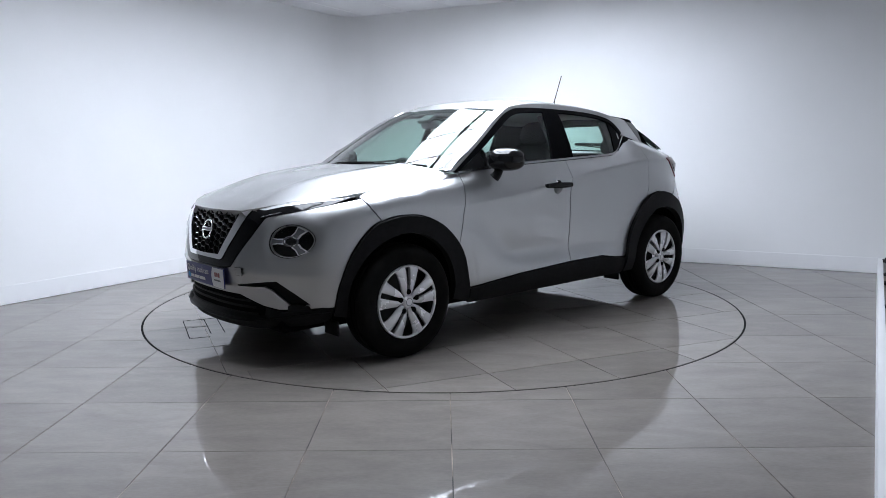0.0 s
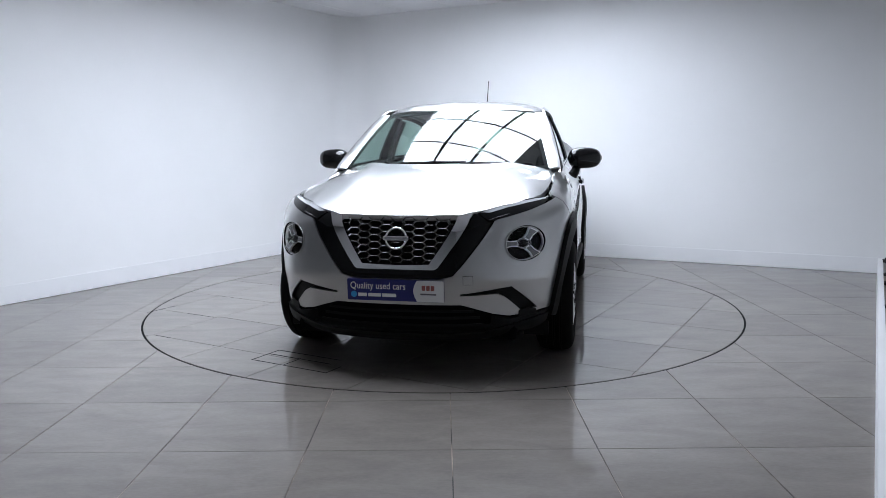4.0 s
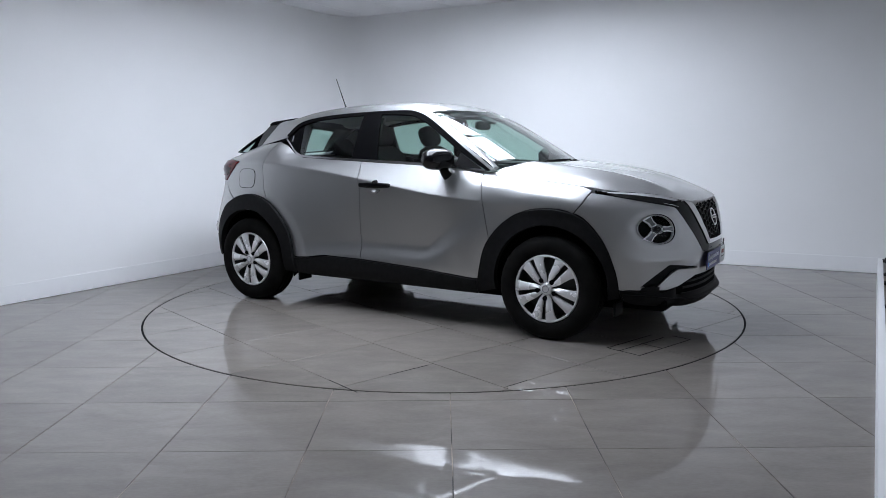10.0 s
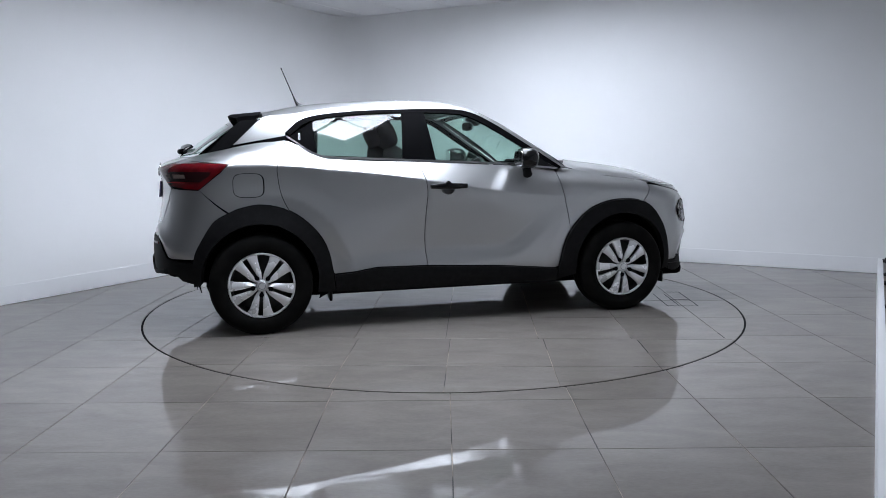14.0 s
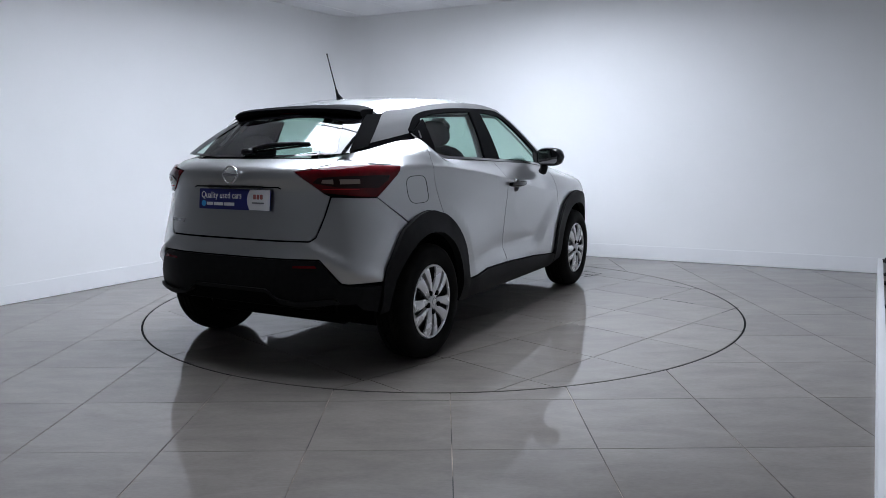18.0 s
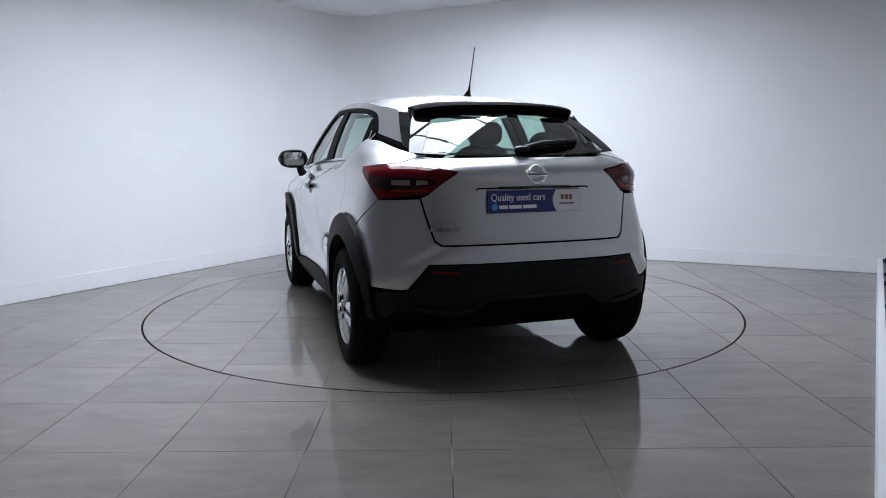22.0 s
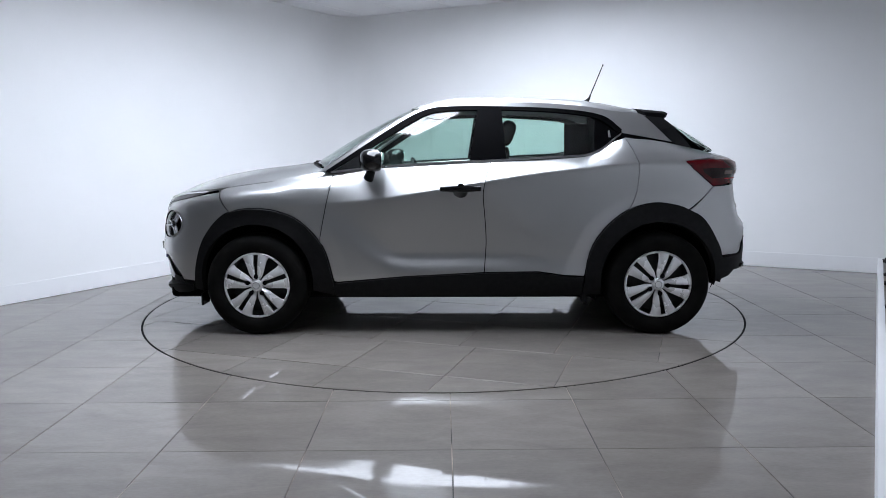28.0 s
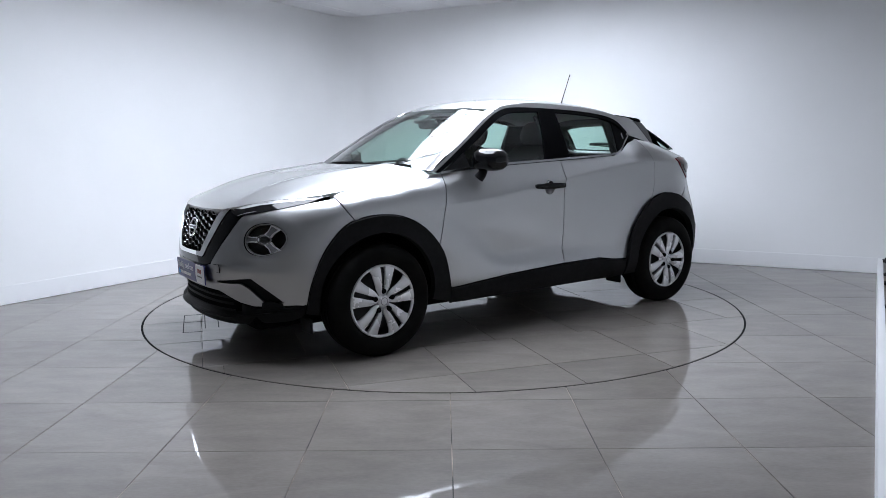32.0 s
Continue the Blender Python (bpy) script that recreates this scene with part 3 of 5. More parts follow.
def panel(name, outline, chart, material, parent, label="", gap=0.0028, depth=0.014, proud=0.0, step=0.04, holes=(), out=from_axis, edge_step=0.025, shape=None, smooth=50, skirt=None, lines=()):
    """A sheet of the body cut out of a chart: a mesh with turned-in edges. shape(a, b): how far it stands out there."""
    loops = [inset(sampled(outline, edge_step), gap)] + [inset(sampled(h, edge_step), -gap) for h in holes]
    pts, edges = [], []
    for lp in loops:
        k = len(pts)
        pts += lp
        edges += [(k + i, k + (i + 1) % len(lp)) for i in range(len(lp))]
    xs = [p[0] for p in loops[0]]
    ys = [p[1] for p in loops[0]]
    inner = inset(loops[0], step * 0.35)
    outer_holes = [inset(h, -step * 0.35) for h in loops[1:]]
    seam = []
    for ln in lines:
        run = []
        for p in sampled(ln, step * 0.8, False) + [None]:
            if p and inside(inner, *p) and not any(inside(h, *p) for h in outer_holes):
                run.append(p)
            elif run:
                k = len(pts)
                pts += run
                edges += [(k + i, k + i + 1) for i in range(len(run) - 1)]
                seam += run
                run = []
    ny = int((max(ys) - min(ys)) / step) + 1
    nx = int((max(xs) - min(xs)) / step) + 1
    for j in range(ny + 1):
        for i in range(nx + 1):
            x = min(xs) + (i + 0.5 * (j % 2)) * step
            y = min(ys) + j * step
            if inside(inner, x, y) and not any(inside(h, x, y) for h in outer_holes) and not any(abs(x - p[0]) + abs(y - p[1]) < step * 0.45 for p in seam):
                pts.append((x, y))
    co, _, faces, orig, _, _ = delaunay_2d_cdt([Vector(p) for p in pts], edges, [], 1, 1e-6)
    if holes:
        mid = [(sum(co[k].x for k in f) / len(f), sum(co[k].y for k in f) / len(f)) for f in faces]
        faces = [f for f, c in zip(faces, mid) if not any(inside(h, *c) for h in loops[1:])]
    verts, low, nrm = [], [], []
    for c in co:
        p, n = chart_normal(chart, c.x, c.y, out)
        h = proud + (shape(c.x, c.y) if shape else 0.0)
        verts.append(p + n * h)
        nrm.append(n)
    tri = []
    for f in faces:
        a, b, c = f[0], f[1], f[2]
        n = (verts[b] - verts[a]).cross(verts[c] - verts[a])
        tri.append(tuple(f) if n.dot(nrm[a]) > 0 else tuple(reversed(f)))
    # edges used once are the rim
    seen = {}
    for f in tri:
        for i in range(len(f)):
            e = (f[i], f[(i + 1) % len(f)])
            seen[e] = 1
    rim = [e for e in seen if (e[1], e[0]) not in seen]
    n0 = len(verts)
    back = {}
    for e in rim:
        for k in e:
            if k not in back:
                back[k] = n0 + len(back)
    for k in list(back):
        verts.append(verts[k] + (skirt if skirt else nrm[k] * -depth))
    tri += [(b, a, back[a], back[b]) for a, b in rim]
    ob = mesh_object(name, [v - AXIS for v in verts], tri, material, parent, label, smooth)
    if shape is None:
        # shade by the form itself, the turned-in edge by its faces
        top = len(tri) - len(rim)
        ob.data.normals_split_custom_set([(nrm[k] if i < top else (0, 0, 0)) for i, f in enumerate(tri) for k in f])
    return ob


def both(name, outline, chart, material, parent, label="", **kw):
    """The same panel on the car's left and right; parent may be a pair."""
    pl, pr = parent if isinstance(parent, tuple) else (parent, parent)
    a = panel(name, outline, chart, material, pl, label, **kw)
    b = panel(name, outline, lambda u, v: (lambda p: (p[0], -p[1], p[2]))(chart(u, v)), material, pr, label, **kw)
    return a, b


def arch(cx, cz, pts):
    """An arch line round a wheel from (angle in degrees, radius) pairs."""
    return [(cx + r * math.cos(radians(g)), cz + r * math.sin(radians(g))) for g, r in pts]

# ---------------------------------------------------------------- the car: materials
def paint_material():
    s = Shader("silver_car_paint", (0.44, 0.44, 0.44), 0.37, 1.0)
    s.b.inputs["Coat Weight"].default_value = 1.0
    s.b.inputs["Coat IOR"].default_value = 1.65
    s.b.inputs["Coat Roughness"].default_value = 0.02
    flake = s.noise(900, 2)
    s.link(s.ramp(flake, [(0.3, (0.41, 0.414, 0.414)), (0.7, (0.51, 0.514, 0.514))]), s.b.inputs["Base Color"])
    return s.m


M["paint"] = paint_material()
M["plastic"] = Shader("black_textured_plastic", (0.010, 0.010, 0.0108), 0.55, Specular_IOR_Level=0.12).vary(30, (0.006, 0.006, 0.0066), (0.009, 0.009, 0.0096)).bump(700, 0.15, 0.0006).m
M["gloss_black"] = Shader("gloss_black_trim", (0.003, 0.003, 0.0035), 0.05, Specular_IOR_Level=0.28).m
M["fin_black"] = Shader("glass_black_trim", (0.003, 0.003, 0.0035), 0.03, Specular_IOR_Level=0.5).m
M["satin_black"] = Shader("satin_black_trim", (0.003, 0.003, 0.0035), 0.5, Specular_IOR_Level=0.02).m
M["rubber"] = Shader("tyre_rubber", (0.005, 0.005, 0.005), 0.75, Specular_IOR_Level=0.07).vary(9, (0.004, 0.004, 0.004), (0.008, 0.0075, 0.007)).bump(160, 0.1, 0.001).m
M["alloy"] = Shader("silver_wheel_paint", (0.78, 0.78, 0.79), 0.28, 0.35, Coat_Weight=0.4).gloss(6, 0.24, 0.30).m
M["mesh"] = Shader("gloss_grille_mesh", (0.02, 0.02, 0.021), 0.14, 0.0, Specular_IOR_Level=0.8).m
M["chrome"] = Shader("chrome", (0.9, 0.9, 0.91), 0.06, 1.0).m
M["satin_chrome"] = Shader("satin_chrome", (0.5, 0.5, 0.51), 0.22, 1.0).m
M["glass"] = glass_material("tinted_car_glass", (0.64, 0.80, 0.74))
M["dark_glass"] = glass_material("rear_tinted_glass", (0.64, 0.80, 0.74))
M["lens"] = glass_material("clear_lens", (0.93, 0.94, 0.95), least=0.015)
M["red_lens"] = Shader("red_lamp_lens", (0.09, 0.002, 0.005), 0.06, 0.0, Specular_IOR_Level=0.25).vary(14, (0.07, 0.0015, 0.004), (0.11, 0.003, 0.006)).m
M["smoke_lens"] = Shader("smoked_lamp_lens", (0.018, 0.003, 0.004), 0.07, 0.0, Specular_IOR_Level=0.25).m
M["seat"] = Shader("dark_seat_fabric", (0.02, 0.02, 0.022), 0.9).bump(400, 0.3, 0.001).m
M["trim"] = Shader("grey_interior_plastic", (0.05, 0.05, 0.052), 0.6).bump(300, 0.1, 0.001).m
M["headliner"] = Shader("pale_headliner", (0.5, 0.5, 0.48), 0.9).m
M["plate_blue"] = Shader("blue_plate", (0.018, 0.022, 0.16), 0.3).m
M["plate_white"] = Shader("white_plate", (0.78, 0.78, 0.78), 0.3).m
M["ink_white"] = Shader("white_lettering", (0.85, 0.85, 0.86), 0.4).m
M["ink_cyan"] = Shader("cyan_mark", (0.05, 0.35, 0.75), 0.4).m
M["ink_grey"] = Shader("grey_lettering", (0.16, 0.16, 0.17), 0.5).m
M["ink_orange"] = Shader("dull_red_mark", (0.36, 0.12, 0.11), 0.5).m
M["reflector_silver"] = Shader("lamp_reflector", (0.88, 0.88, 0.89), 0.3, 0.5).m
M["steel"] = Shader("dark_steel", (0.05, 0.05, 0.05), 0.5, 0.6).m

# ---------------------------------------------------------------- the car: outlines
HUB_F, HUB_R, HUB_Z = 2.636, 0.0, 0.332
F_OUT = [(2.115, 0.262), (2.134, 0.391), (2.193, 0.593), (2.332, 0.751), (2.48, 0.822), (2.625, 0.842), (2.76, 0.83), (2.872, 0.782), (2.986, 0.642), (3.054, 0.458), (3.075, 0.30)]
R_OUT = [(-0.42, 0.335), (-0.418, 0.42), (-0.405, 0.553), (-0.294, 0.746), (-0.19, 0.815), (-0.099, 0.85), (0.035, 0.864), (0.206, 0.818), (0.355, 0.698), (0.447, 0.539), (0.49, 0.27)]
B_LINE = [(1.132, 0.412), (1.119, 0.605), (1.128, 0.78), (1.139, 0.922), (1.12, 1.03), (1.087, 1.13)]
A_LINE = [(2.215, 0.62), (2.178, 0.80), (2.154, 0.911), (2.135, 1.0), (2.124, 1.068)]
C_LINE = [(0.198, 0.818), (0.178, 0.85), (0.146, 0.932), (0.130, 1.04), (0.132, 1.126), (0.196, 1.285)]
LAMP_SIDE = [(-0.177, 1.127), (-0.23, 1.075), (-0.30, 1.02), (-0.372, 0.962)]


def between(line, lo, hi):
    """The stretch of a line from its point nearest lo to its point nearest hi."""
    i = min(range(len(line)), key=lambda k: math.dist(line[k], lo))
    j = min(range(len(line)), key=lambda k: math.dist(line[k], hi))
    return line[i:j + 1] if i <= j else line[j:i + 1][::-1]


def side(pts):
    return [on_side(*p) for p in pts]


def front(pts):
    return [on_front(*p) for p in pts]


def rear(pts):
    return [on_rear(*p) for p in pts]


def mirrored_front(pts):
    """An outline given for the car's left, from the middle out and back, made whole."""
    return pts + [(-u, z) for u, z in reversed(pts) if abs(u) > 1e-3]


def mirrored_rear(pts):
    return pts + [(2 * U2 - u, z) for u, z in reversed(pts) if abs(u - U2) > 1e-3]


LAMP_C = (0.652, 0.722)


def lamp_outline(k, n=32):
    return [on_front(LAMP_C[0] + 0.090 * k * math.cos(2 * math.pi * i / n), LAMP_C[1] + 0.087 * k * math.sin(2 * math.pi * i / n)) for i in range(n)]


def build_honeycomb(grille):
    """Flat hexagon cells of the grille, joined."""
    verts, faces = [], []
    w, h = 0.076, 0.036
    limit = [(-0.318, 0.858), (0.318, 0.858), (0.186, 0.616), (-0.186, 0.616)]
    for j in range(9):
        for i in range(-6, 7):
            cy = i * w * 0.79 * 1.0
            cz = 0.612 + j * h + (h / 2 if i % 2 else 0)
            if not inside(limit, cy, cz):
                continue
            k = len(verts)
            for s, d in ((1.0, -0.026), (0.99, -0.013), (0.87, -0.011), (0.80, -0.03)):
                for gx, gz in ((0.5, 0), (0.27, 0.5), (-0.27, 0.5), (-0.5, 0), (-0.27, -0.5), (0.27, -0.5)):
                    zz = min(0.95, max(0.2, cz + gz * h * s))
                    p = Vector(ring(*on_front(cy + gx * w * s, zz)))
                    verts.append(p + Vector((d, 0, 0)) - AXIS)
            for r in range(3):
                for q in range(6):
                    faces.append((k + r * 6 + q, k + r * 6 + (q + 1) % 6, k + r * 6 + 6 + (q + 1) % 6, k + r * 6 + 6 + q))
    mesh_object("honeycomb", verts, faces, M["mesh"], grille, "gloss black honeycomb mesh")


def build_body(car):
    f_out, r_out = spline(F_OUT, 4), spline(R_OUT, 4)
    b_line, a_line, c_line = spline(B_LINE, 4), spline(A_LINE, 4), spline(C_LINE, 4)
    # dark underlay behind the joints
    under_top = [(2.13, 1.06), (1.765, 1.09), (1.06, 1.122), (0.47, 1.15), (0.36, 1.19), (0.28, 1.25), (0.2, 1.29), (0, 1.26), (-0.2, 1.22), (-0.36, 1.18)]
    f_in = arch(HUB_F, HUB_Z, [(g, 0.405) for g in range(-20, 205, 15)])
    r_in = arch(HUB_R, HUB_Z, [(g, 0.405) for g in range(-20, 205, 15)])
    left = front([(0, 0.84), (0.3, 0.84), (0.55, 0.86)]) + side([(2.95, 0.93), (2.83, 0.96), (2.6, 0.99), (2.4, 1.02)]) + side(under_top) + rear([(0.4, 1.14), (0, 1.14), (0, 0.45), (0.4, 0.42)])
    left += side([(-0.43, 0.36)] + r_in[::-1] + [(0.5, 0.27), (2.1, 0.25)] + f_in[::-1] + [(3.04, 0.30)]) + front([(0.5, 0.30), (0, 0.30)])
    both("inner_shell", left, ring, M["dark"], car, "black inner body shell", proud=-0.022, depth=0.004, step=0.09, gap=0.0, edge_step=0.05)

    run = [k * 0.05 for k in range(-8, 62)]
    seams = [[on_side(x, CREASE_Z(x) + d) for x in run] for d in (-0.02, 0.0, 0.012)]
    hollow = [[on_side(x, 0.515 - 0.03 * ease(x, 0.95, 0.55)) for x in run if 0.5 < x < 1.85], [on_side(1.88 + k * 0.05 * 1.15, 0.514 + k * 0.05) for k in range(8)], [on_side(1.76 + k * 0.05 * 1.15, 0.514 + k * 0.05) for k in range(8)]]
    # front fenders
    o = side(a_line + [(2.28, 1.064), (2.41, 1.042), (2.54, 1.012), (2.7, 0.992), (2.83, 0.975), (2.885, 0.955), (2.80, 0.815)] + between(f_out, (2.80, 0.82), (2.205, 0.62))[1:])
    both("fender", o, ring, M["paint"], car, step=0.028, lines=seams)
    # doors
    o = side(a_line[::-1] + between(f_out, (2.205, 0.615), (2.118, 0.36)) + [(2.10, 0.348), (1.652, 0.386)] + b_line + [(1.4, 1.116), (1.765, 1.098)])
    dish = [on_side(1.284 + 0.046 * math.cos(radians(15 * k)), 0.945 + 0.040 * math.sin(radians(15 * k))) for k in range(24)]
    doors = both("front_door", o, ring, M["paint"], car, holes=(dish,), step=0.028, lines=seams + hollow)
    both("handle_recess", dish, ring, M["paint"], doors, proud=0.0, gap=0.0, step=0.012, edge_step=0.012, depth=0.002,
         shape=lambda u, z: -0.026 * max(0.0, 1 - (((U0 + FX - u) - 1.284) / 0.046) ** 2 - ((z - 0.945) / 0.040) ** 2) ** 0.6)
    o = side(b_line[::-1] + [(0.775, 0.417), (0.617, 0.394), (0.48, 0.384)] + between(r_out, (0.475, 0.40), (0.206, 0.818)) + c_line[1:] + [(0.28, 1.253), (0.36, 1.196), (0.47, 1.160), (0.75, 1.146)])
    rear_doors = both("rear_door", o, ring, M["paint"], car, step=0.028, lines=seams + hollow[:1])
    # rear quarters
    o = side(c_line[::-1] + between(r_out, (0.18, 0.825), (-0.20, 0.81)) + [(-0.372, 0.962)] + LAMP_SIDE[::-1][1:] + [(-0.30, 1.14), (-0.42, 1.15), (-0.40, 1.184), (-0.2, 1.226), (0, 1.265)])
    both("rear_quarter", o, ring, M["paint"], car, gap=0.0014, lines=seams[1:2])
    # wheel arch cladding and sills
    for cx, line in ((HUB_F, f_out), (HUB_R, r_out)):
        hi = 190 if cx == HUB_F else 181
        lo = -7 if cx == HUB_F else -9
        inner = arch(cx, HUB_Z, [(g, 0.37 + 0.032 * max(0.0, math.sin(radians(g)))) for g in range(lo, hi, 6)])
        o = side(line + inner)
        both("arch_cladding", o, ring, M["plastic"], car, "black plastic wheel arch cladding", proud=0.024 if cx == HUB_F else 0.028, depth=0.045, step=0.05)
    o = side([(2.12, 0.25), (2.12, 0.345), (1.652, 0.384), (1.132, 0.408), (0.775, 0.414), (0.617, 0.390), (0.48, 0.38), (0.495, 0.262)])
    both("sill", o, ring, M["plastic"], car, "black plastic sill", proud=0.012, depth=0.05, step=0.05, shape=lambda u, z: 0.012 * math.exp(-((z - 0.30) / 0.05) ** 2))

    # front bumper with openings
    top = front([(0, 0.55), (0.235, 0.55), (0.30, 0.565), (0.50, 0.845), (0.52, 0.855)]) + [on_front(0.70, 0.905)] + side([(2.885, 0.945), (2.80, 0.815)] + between(f_out, (2.80, 0.82), (3.068, 0.355))[1:]) 
    low = front([(0.745, 0.345), (0.70, 0.342), (0.58, 0.335), (0.50, 0.352), (0.34, 0.405), (0, 0.405)])
    intake = front([(0.712, 0.366), (0.592, 0.497), (0.53, 0.490), (0.42, 0.474), (0.34, 0.464), (0.34, 0.459), (0.44, 0.462), (0.522, 0.466), (0.562, 0.445), (0.636, 0.366)])
    lamp = lamp_outline(1.0)
    flip = lambda pts: [(-u, z) for u, z in pts]

    def relief(u, z):
        y = abs(ring(u, z)[1])
        eye = 0.010 * math.exp(-((math.hypot((y - LAMP_C[0]) / 1.04, z - LAMP_C[1]) - 0.115) / 0.024) ** 2)
        blade = 0.012 * math.exp(-((z - (0.555 - 0.05 * (y - 0.3))) / 0.022) ** 2) * max(0.0, min(1.0, (y - 0.33) * 6, (0.80 - y) * 8))
        return eye + blade

    panel("front_bumper", mirrored_front(top + low), ring, M["paint"], car, holes=(lamp, intake, flip(lamp), flip(intake)), step=0.03, shape=relief)
    both("bumper_intake", intake, ring, M["plastic"], car, "black corner intake", proud=-0.02, gap=-0.006)
    corner = front([(0.622, 0.325), (0.626, 0.362), (0.665, 0.372), (0.708, 0.360), (0.712, 0.335)])
    both("bumper_corner", corner, ring, M["plastic"], car, "black bumper corner below the intake", proud=0.004, gap=0.0, depth=0.012, step=0.03)
    o = mirrored_front(front([(0, 0.395), (0.34, 0.395), (0.50, 0.343), (0.60, 0.325), (0.72, 0.336)]) + side([(3.07, 0.350), (3.08, 0.28)]) + front([(0.70, 0.25), (0.45, 0.225), (0, 0.22)]))
    low = panel("lower_bumper", o, ring, M["plastic"], car, "black plastic lower bumper", proud=0.0, depth=0.06, step=0.022,
                shape=lambda u, z: -0.035 * ease(abs(ring(u, z)[1]), 0.56, 0.46) * ease(z, 0.262, 0.275) + 0.004)
    o = mirrored_front(front([(0, 0.266), (0.42, 0.268), (0.56, 0.290), (0.70, 0.318)]) + side([(3.085, 0.325), (3.09, 0.280)]) + front([(0.72, 0.262), (0.60, 0.238), (0.42, 0.214), (0, 0.208)]))
    panel("bumper_lip", o, ring, M["plastic"], low, "protruding black bumper lip", proud=0.004, depth=0.04, step=0.025, shape=lambda u, z: 0.012 * ease(z, 0.235, 0.262))
    for z in (0.300, 0.335, 0.368):
        w = 0.46 - 0.9 * max(0.0, z - 0.31)
        panel("intake_slat", mirrored_front(front([(0, z + 0.006), (w, z + 0.006), (w, z - 0.006), (0, z - 0.006)])), ring, M["plastic"], low, "black intake slat", proud=-0.016, depth=0.02, gap=0.0, edge_step=0.05)
    # grille, chrome band and black band
    o = mirrored_front(front([(0, 0.872), (0.315, 0.876), (0.178, 0.623), (0, 0.620)]))
    grille = panel("grille", o, ring, M["dark"], car, "black honeycomb grille", proud=-0.045, gap=0.0)
    build_honeycomb(grille)
    panel("grille_band", mirrored_front(front([(0, 0.598), (0.205, 0.597), (0.222, 0.605), (0.378, 0.855), (0.392, 0.884), (0.318, 0.880), (0.180, 0.625), (0, 0.620)])), ring, M["chrome"], car, "chrome V-shaped grille band", proud=0.006, depth=0.03, gap=0.0)
    panel("grille_surround", mirrored_front(front([(0, 0.55), (0.235, 0.551), (0.30, 0.567), (0.495, 0.845), (0.47, 0.866), (0.395, 0.884), (0.380, 0.855), (0.224, 0.603), (0.206, 0.595), (0, 0.596)])), ring, M["gloss_black"], car, "gloss black grille surround", proud=0.0, gap=0.001)
    # hood
    h = [(2.415, 0), (2.39, 0.25), (2.33, 0.47), (2.245, 0.63), (2.185, 0.705), (2.21, 0.733), (2.30, 0.741), (2.41, 0.742), (2.54, 0.740), (2.7, 0.738), (2.83, 0.730), (2.945, 0.715), (3.075, 0.670), (3.205, 0.583), (3.32, 0.458), (3.385, 0.332), (3.402, 0.18), (3.408, 0)]
    panel("hood", h + [(x, -y) for x, y in h[-2:0:-1]], hood, M["paint"], car, step=0.05, skirt=Vector((-0.012, 0, -0.03)))
    # roof
    r = [(1.652, 0), (1.642, 0.25), (1.605, 0.46), (1.555, 0.552), (1.47, 0.588), (1.2, 0.603), (0.8, 0.594), (0.5, 0.568), (0.06, 0.49), (0.05, 0.3), (0.0, 0.28), (0.0, 0)]
    panel("roof", r + [(x, -y) for x, y in r[-2:0:-1]], roof, M["paint"], car, step=0.06, gap=0.001)
    # side rails, pillars and glass
    rail = [(2.175, 1.078), (1.915, 1.248), (1.665, 1.408), (1.51, 1.480), (1.35, 1.500), (1.0, 1.496), (0.6, 1.476), (0.33, 1.432), (0.2, 1.335)]
    wtop = [(2.155, 1.068), (1.9, 1.212), (1.65, 1.368), (1.5, 1.445), (1.35, 1.468), (1.0, 1.472), (0.6, 1.450), (0.36, 1.408), (0.235, 1.318)]
    body_top = [(2.205, 1.080), (1.94, 1.255), (1.69, 1.415), (1.54, 1.490), (1.47, 1.511), (1.2, 1.535), (0.8, 1.524), (0.5, 1.50), (0.25, 1.462), (0.03, 1.43), (-0.20, 1.245), (0.2, 1.312)]
    sp = lambda p: spline(p, 4)
    both("roof_rail", [(2.26, 1.066)] + sp(body_top[:11]) + [(0.2, 1.315)] + sp(rail)[::-1], side_glass, M["paint"], car, "silver roof rail and pillar", proud=0.002, step=0.05, gap=0.0)
    both("window_frame", sp(rail) + sp(wtop)[::-1], side_glass, M["satin_black"], car, "black window frame", proud=0.004, gap=0.0, edge_step=0.04)
    both("pillar_strip", [(0.2, 1.318), (-0.20, 1.248), (-0.36, 1.20), (-0.2, 1.218), (0.0, 1.258), (0.2, 1.288)], side_glass, M["satin_black"], car, "gloss black strip behind the window", proud=0.0, gap=0.0)
    belt = [(2.14, 1.062), (1.765, 1.098), (1.4, 1.116), (1.087, 1.130), (0.75, 1.146), (0.47, 1.160), (0.36, 1.196), (0.28, 1.253), (0.21, 1.30)]
    belt2 = [(x, z + 0.014) for x, z in belt]
    both("belt_trim", sp(belt) + sp(belt2)[::-1], side_glass, M["satin_chrome"], car, "dark bright belt moulding", proud=0.008, gap=0.0, edge_step=0.04)
    wf = sp(wtop)
    fw = [p for p in wf if p[0] > 1.17]
    rw = [p for p in wf if p[0] < 1.03]
    bl = [p for p in sp(belt2)]
    o = fw + [(1.16, 1.471), (1.21, 1.139)] + [p for p in bl if p[0] > 1.22][::-1]
    both("front_window", o, side_glass, M["glass"], doors, "green tinted front door glass", proud=-0.006, depth=0.003, gap=0.0, step=0.08)
    o = [(1.02, 1.472)] + rw[:-6] + [(0.375, 1.405), (0.395, 1.205)] + [p for p in bl if 0.4 < p[0] < 1.02][::-1] + [(1.02, 1.147)]
    both("rear_window", o, side_glass, M["dark_glass"], rear_doors, "green tinted rear door glass", proud=-0.006, depth=0.003, gap=0.0, step=0.08)
